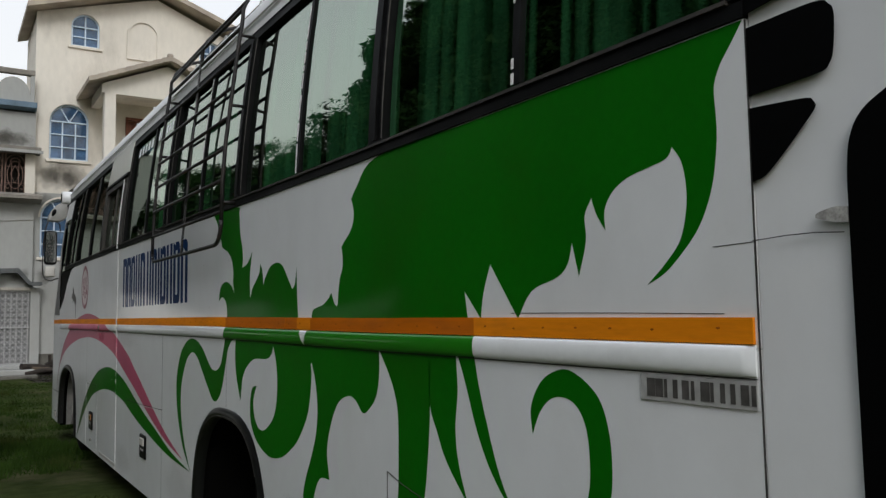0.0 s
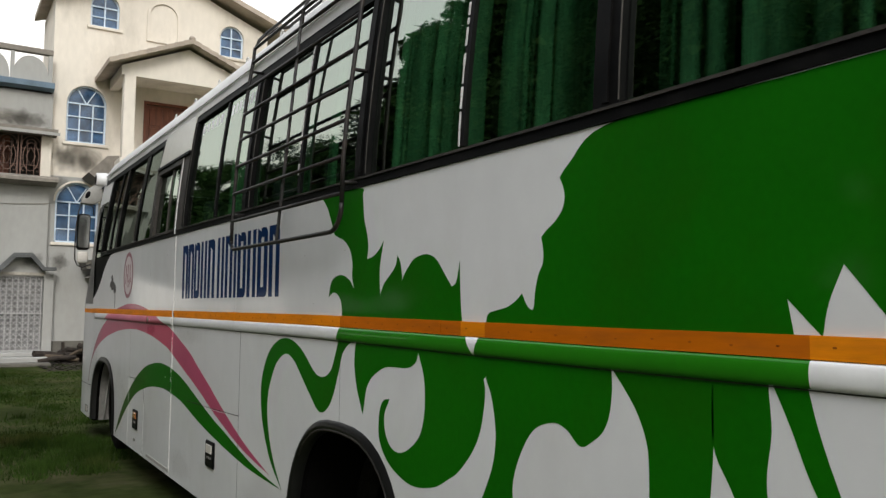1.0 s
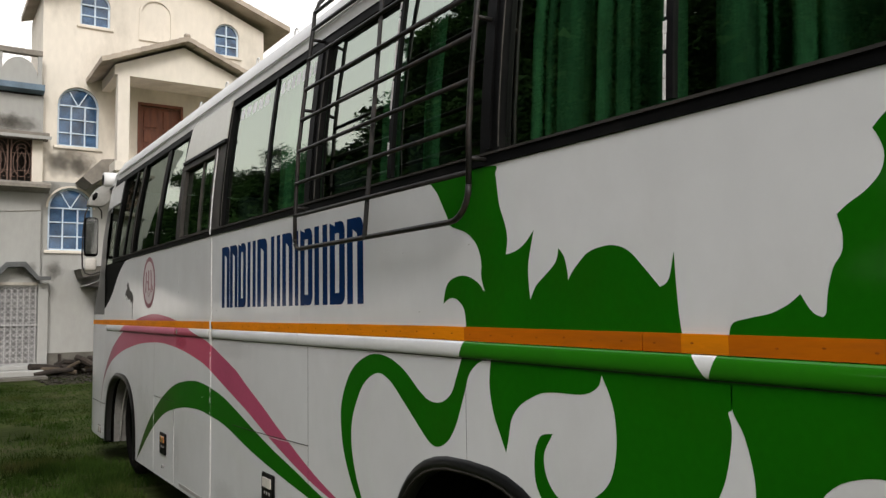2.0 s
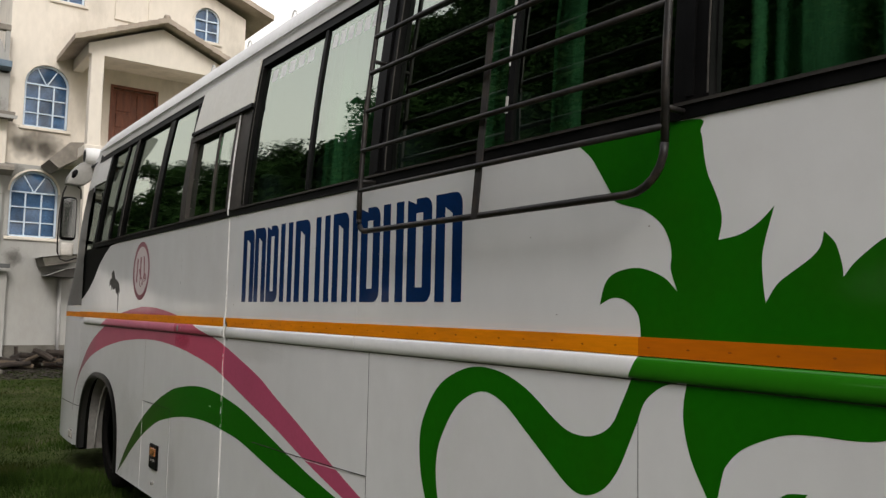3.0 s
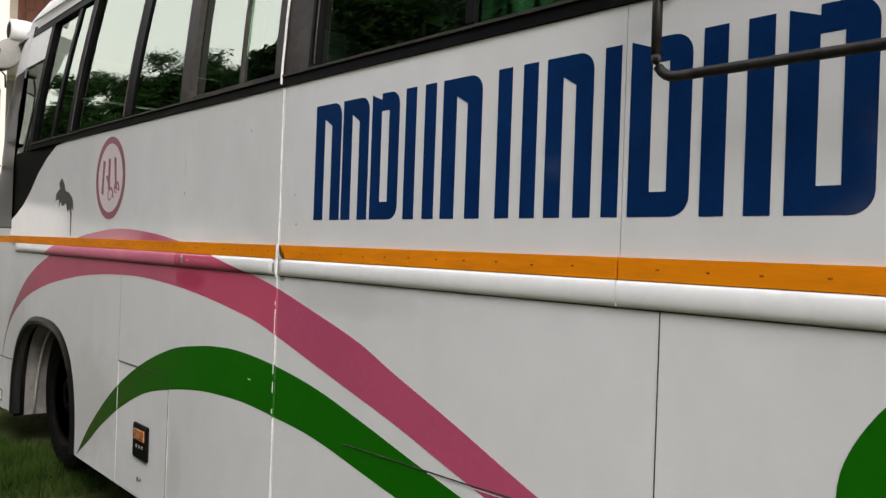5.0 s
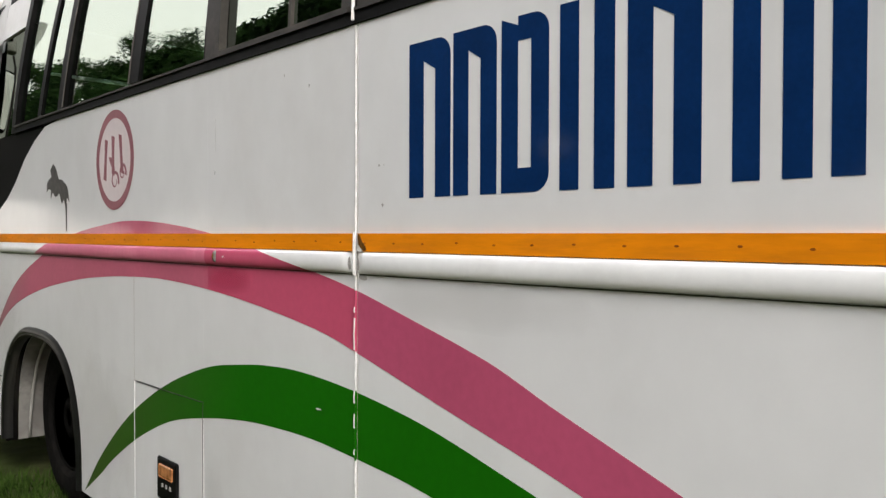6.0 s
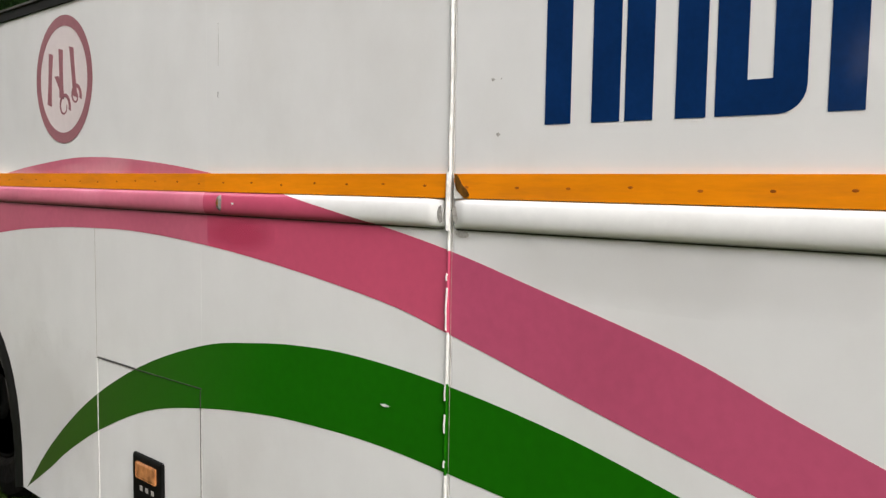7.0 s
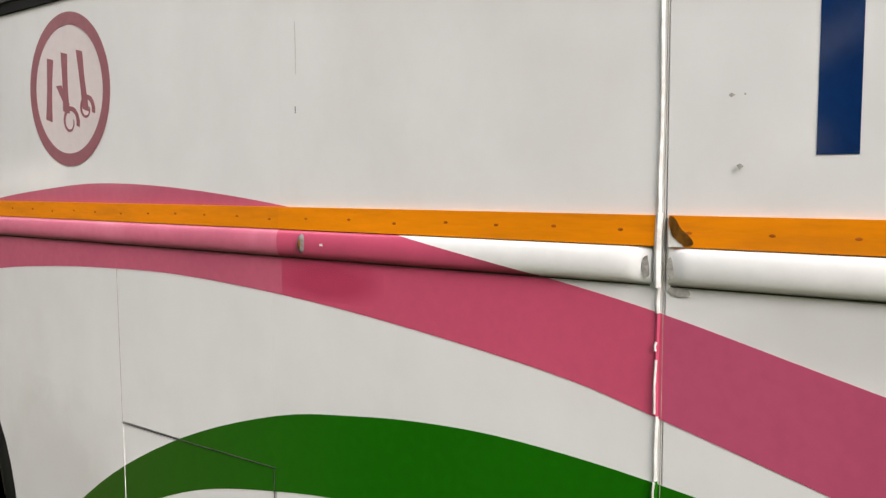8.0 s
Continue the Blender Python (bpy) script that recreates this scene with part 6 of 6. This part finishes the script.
tagged(part("rotten_crate", prism([(1.30, 0.0), (1.92, 0.0), (1.86, 0.30), (1.50, 0.36), (1.34, 0.26)], xz(LY - 0.75), (0, 0.45, 0)), RUBBLE), "dark rotten wooden crate in the debris heap", "crate")
tagged(part("post_stump", tube([(1.44, LY - 0.6, 0.0), (1.44, LY - 0.6, 0.30), (1.43, LY - 0.6, 0.52)], 0.045, 8), RUBBLE), "short dark post in the debris heap", "post")
for x, z, w in ((2.14, 0.0, 0.24), (2.16, 0.125, 0.22), (2.42, 0.0, 0.22)):
    tagged(part("loose_brick", box((x, LY - 0.62, z), (x + w, LY - 0.50, z + 0.12), 0.012), BRICK_RED), "broken red brick in the debris heap", "brick", group="loose bricks")

# stains on the plaster
def stain(x0, x1, z0, z1, y, mat, owner):
    part("stain", sheet([(x0, z0), (x1, z0), (x1, z1), (x0, z1)], xz(y)), mat, owner, "dark plaster stain", recalc=False)


for x0, x1, z0, z1, mat in ((1.0, 2.5, 5.35, 6.25, RAIN_STAIN), (1.0, 1.75, 5.3, 6.3, MOULD), (1.35, 2.5, 5.25, 6.1, MOULD), (1.1, 2.4, 5.75, 6.32, MOULD), (1.0, 1.7, 2.4, 3.15, MOULD), (1.0, 1.6, 4.7, 5.3, MOULD)):
    stain(x0, x1, z0, z1, HY - 0.004 - (0.002 if mat is MOULD else 0), mat, house)
for x0, x1, z0, z1, mat in ((-0.5, 1.0, 6.42, 7.08, MOULD), (-1.6, 0.98, 6.40, 7.0, RAIN_STAIN), (-2.6, -0.6, 6.42, 6.9, MOULD), (0.3, 1.0, 2.55, 3.1, MOULD)):
    stain(x0, x1, z0, z1, LY - 0.004 - (0.002 if mat is MOULD else 0), mat, wing)

# ---- trees across the yard, most of them mirrored by the coach's windows ----
def tree(x, y, hgt, spread, seed, leaf=1.0, limbs=15, thick=110):
    rnd = random.Random(seed)
    t = thing("tree", "broad leafy tree across the yard", "tree", group="trees across the yard", at=(0, 0, 0))
    bm = bmesh.new()
    top = Vector((x + rnd.uniform(-0.5, 0.5), y + rnd.uniform(-0.5, 0.5), hgt * 0.55))
    add_tube(bm, [(x, y, -0.1), (x + 0.1, y, hgt * 0.2), ((x + top.x) / 2, y, hgt * 0.4), top], 0.22, 8)
    tips = []
    for k in range(limbs):
        q, e = rnd.uniform(0, 6.283), math.asin(rnd.uniform(-0.6, 1.0))
        tip = top + Vector((math.cos(q) * math.cos(e), math.sin(q) * math.cos(e), math.sin(e) * 1.1)) * spread * rnd.uniform(0.45, 1.0)
        if k < 16:
            add_tube(bm, [top - Vector((0, 0, hgt * 0.1)), top.lerp(tip, 0.5) + Vector((0, 0, 0.2)), tip], 0.06, 5)
        tips.append(tip)
    part("trunk", bm, BARK, t)
    verts, faces = [], []
    for tip in tips:
        for c in range(5):
            centre = tip + Vector((rnd.gauss(0, 1), rnd.gauss(0, 1), rnd.gauss(0, 0.7))) * spread * 0.12
            for k in range(30):
                p = centre + Vector((rnd.gauss(0, 1), rnd.gauss(0, 1), rnd.gauss(0, 0.7))) * spread * 0.075
                a = Vector((rnd.uniform(-1, 1), rnd.uniform(-1, 1), rnd.uniform(-0.6, 0.6))).normalized() * rnd.uniform(0.35, 0.6) * 0.42
                b = a.cross(Vector((rnd.uniform(-1, 1), rnd.uniform(-1, 1), rnd.uniform(-1, 1)))).normalized() * rnd.uniform(0.3, 0.5) * 0.42
                i = len(verts)
                verts.extend([p - a, p + b * 1.3, p + a])
                faces.append((i, i + 1, i + 2))
            for k in range(int(thick / leaf**1.7)):
                p = centre + Vector((rnd.gauss(0, 1), rnd.gauss(0, 1), rnd.gauss(0, 0.6))).normalized() * spread * 0.22 * rnd.random() ** 0.6
                a = Vector((rnd.uniform(-1, 1), rnd.uniform(-1, 1), rnd.uniform(-0.6, 0.6))).normalized() * rnd.uniform(0.14, 0.28) * leaf
                b = a.cross(Vector((rnd.uniform(-1, 1), rnd.uniform(-1, 1), rnd.uniform(-1, 1)))).normalized() * rnd.uniform(0.07, 0.13) * leaf
                i = len(verts)
                verts.extend([p - a, p + b * 1.5, p + a])
                faces.append((i, i + 1, i + 2))
    me = bpy.data.meshes.new("crown")
    me.from_pydata(verts, [], faces)
    me.materials.append(LEAF)
    crown = new("crown", me)
    crown.parent = t
    return t


for k, (x, y, hgt, sp) in enumerate(((-10.1, 14.5, 12.5, 4.4), (-12.5, 9.0, 13.5, 4.6), (-15, 3, 13.5, 4.6), (-11.6, 20.4, 13.0, 3.9), (-9.5, 17.5, 17.5, 2.7))):
    tree(x, y, hgt, sp, 40 + k, 0.38, 64, 170)
for k, (x, y, hgt, sp) in enumerate(((-17, 19, 16.0, 4.8), (-19, 12, 17.0, 5.0), (-18, 4, 16.0, 5.0), (-20, 27, 17.0, 4.8), (-13.5, 22, 13.5, 3.8))):
    tree(x, y, hgt, sp, 60 + k, 0.5, 48)
# Added unseen: first three shade the coach front, last three darken house windows.
for k, (x, y, hgt, sp) in enumerate(((-5.6, 17.2, 5.5, 2.1), (-6.6, 21.2, 6.5, 2.4), (-4.6, 20.6, 5.2, 1.9), (-10, 62, 15.0, 4.2), (-15.5, 60, 20.0, 4.8), (-20.5, 58, 23.0, 5.2), (-26.5, 55, 24.0, 5.4), (-33, 50, 25.0, 5.6), (-31, 42, 23.0, 5.2), (-12, 50, 12.0, 3.8), (-18, 48, 15.0, 4.4), (-25, 45, 16.0, 4.6), (-5, 64, 14.0, 4.4), (-25, 35, 17.0, 4.8), (-3, -23, 12.0, 5.0), (6, -25, 13.0, 5.0), (15, -22, 12.0, 5.0))):
    tree(x, y, hgt, sp, 80 + k, 0.65, 34)
# Low undergrowth, added to keep sky reflections off the coach paint.
for k, (x, y, hgt, sp) in enumerate(((-15.5, -6, 4.5, 2.6), (-16, -1, 5.0, 2.8), (-16.5, 4, 4.6, 2.6), (-16, 8.5, 5.0, 2.8), (-15, 13, 4.6, 2.6), (-16, 17, 5.2, 2.8), (-14.5, 21.5, 4.6, 2.6), (-15.5, 26, 5.0, 2.8))):
    tree(x, y, hgt, sp, 120 + k, 0.6, 26)
tagged(part("yard_wall", box((-23.2, -30, -0.05), (-22.9, 30, 2.2)), GRIMED), "stained compound wall behind the trees", "wall", kind="structure")
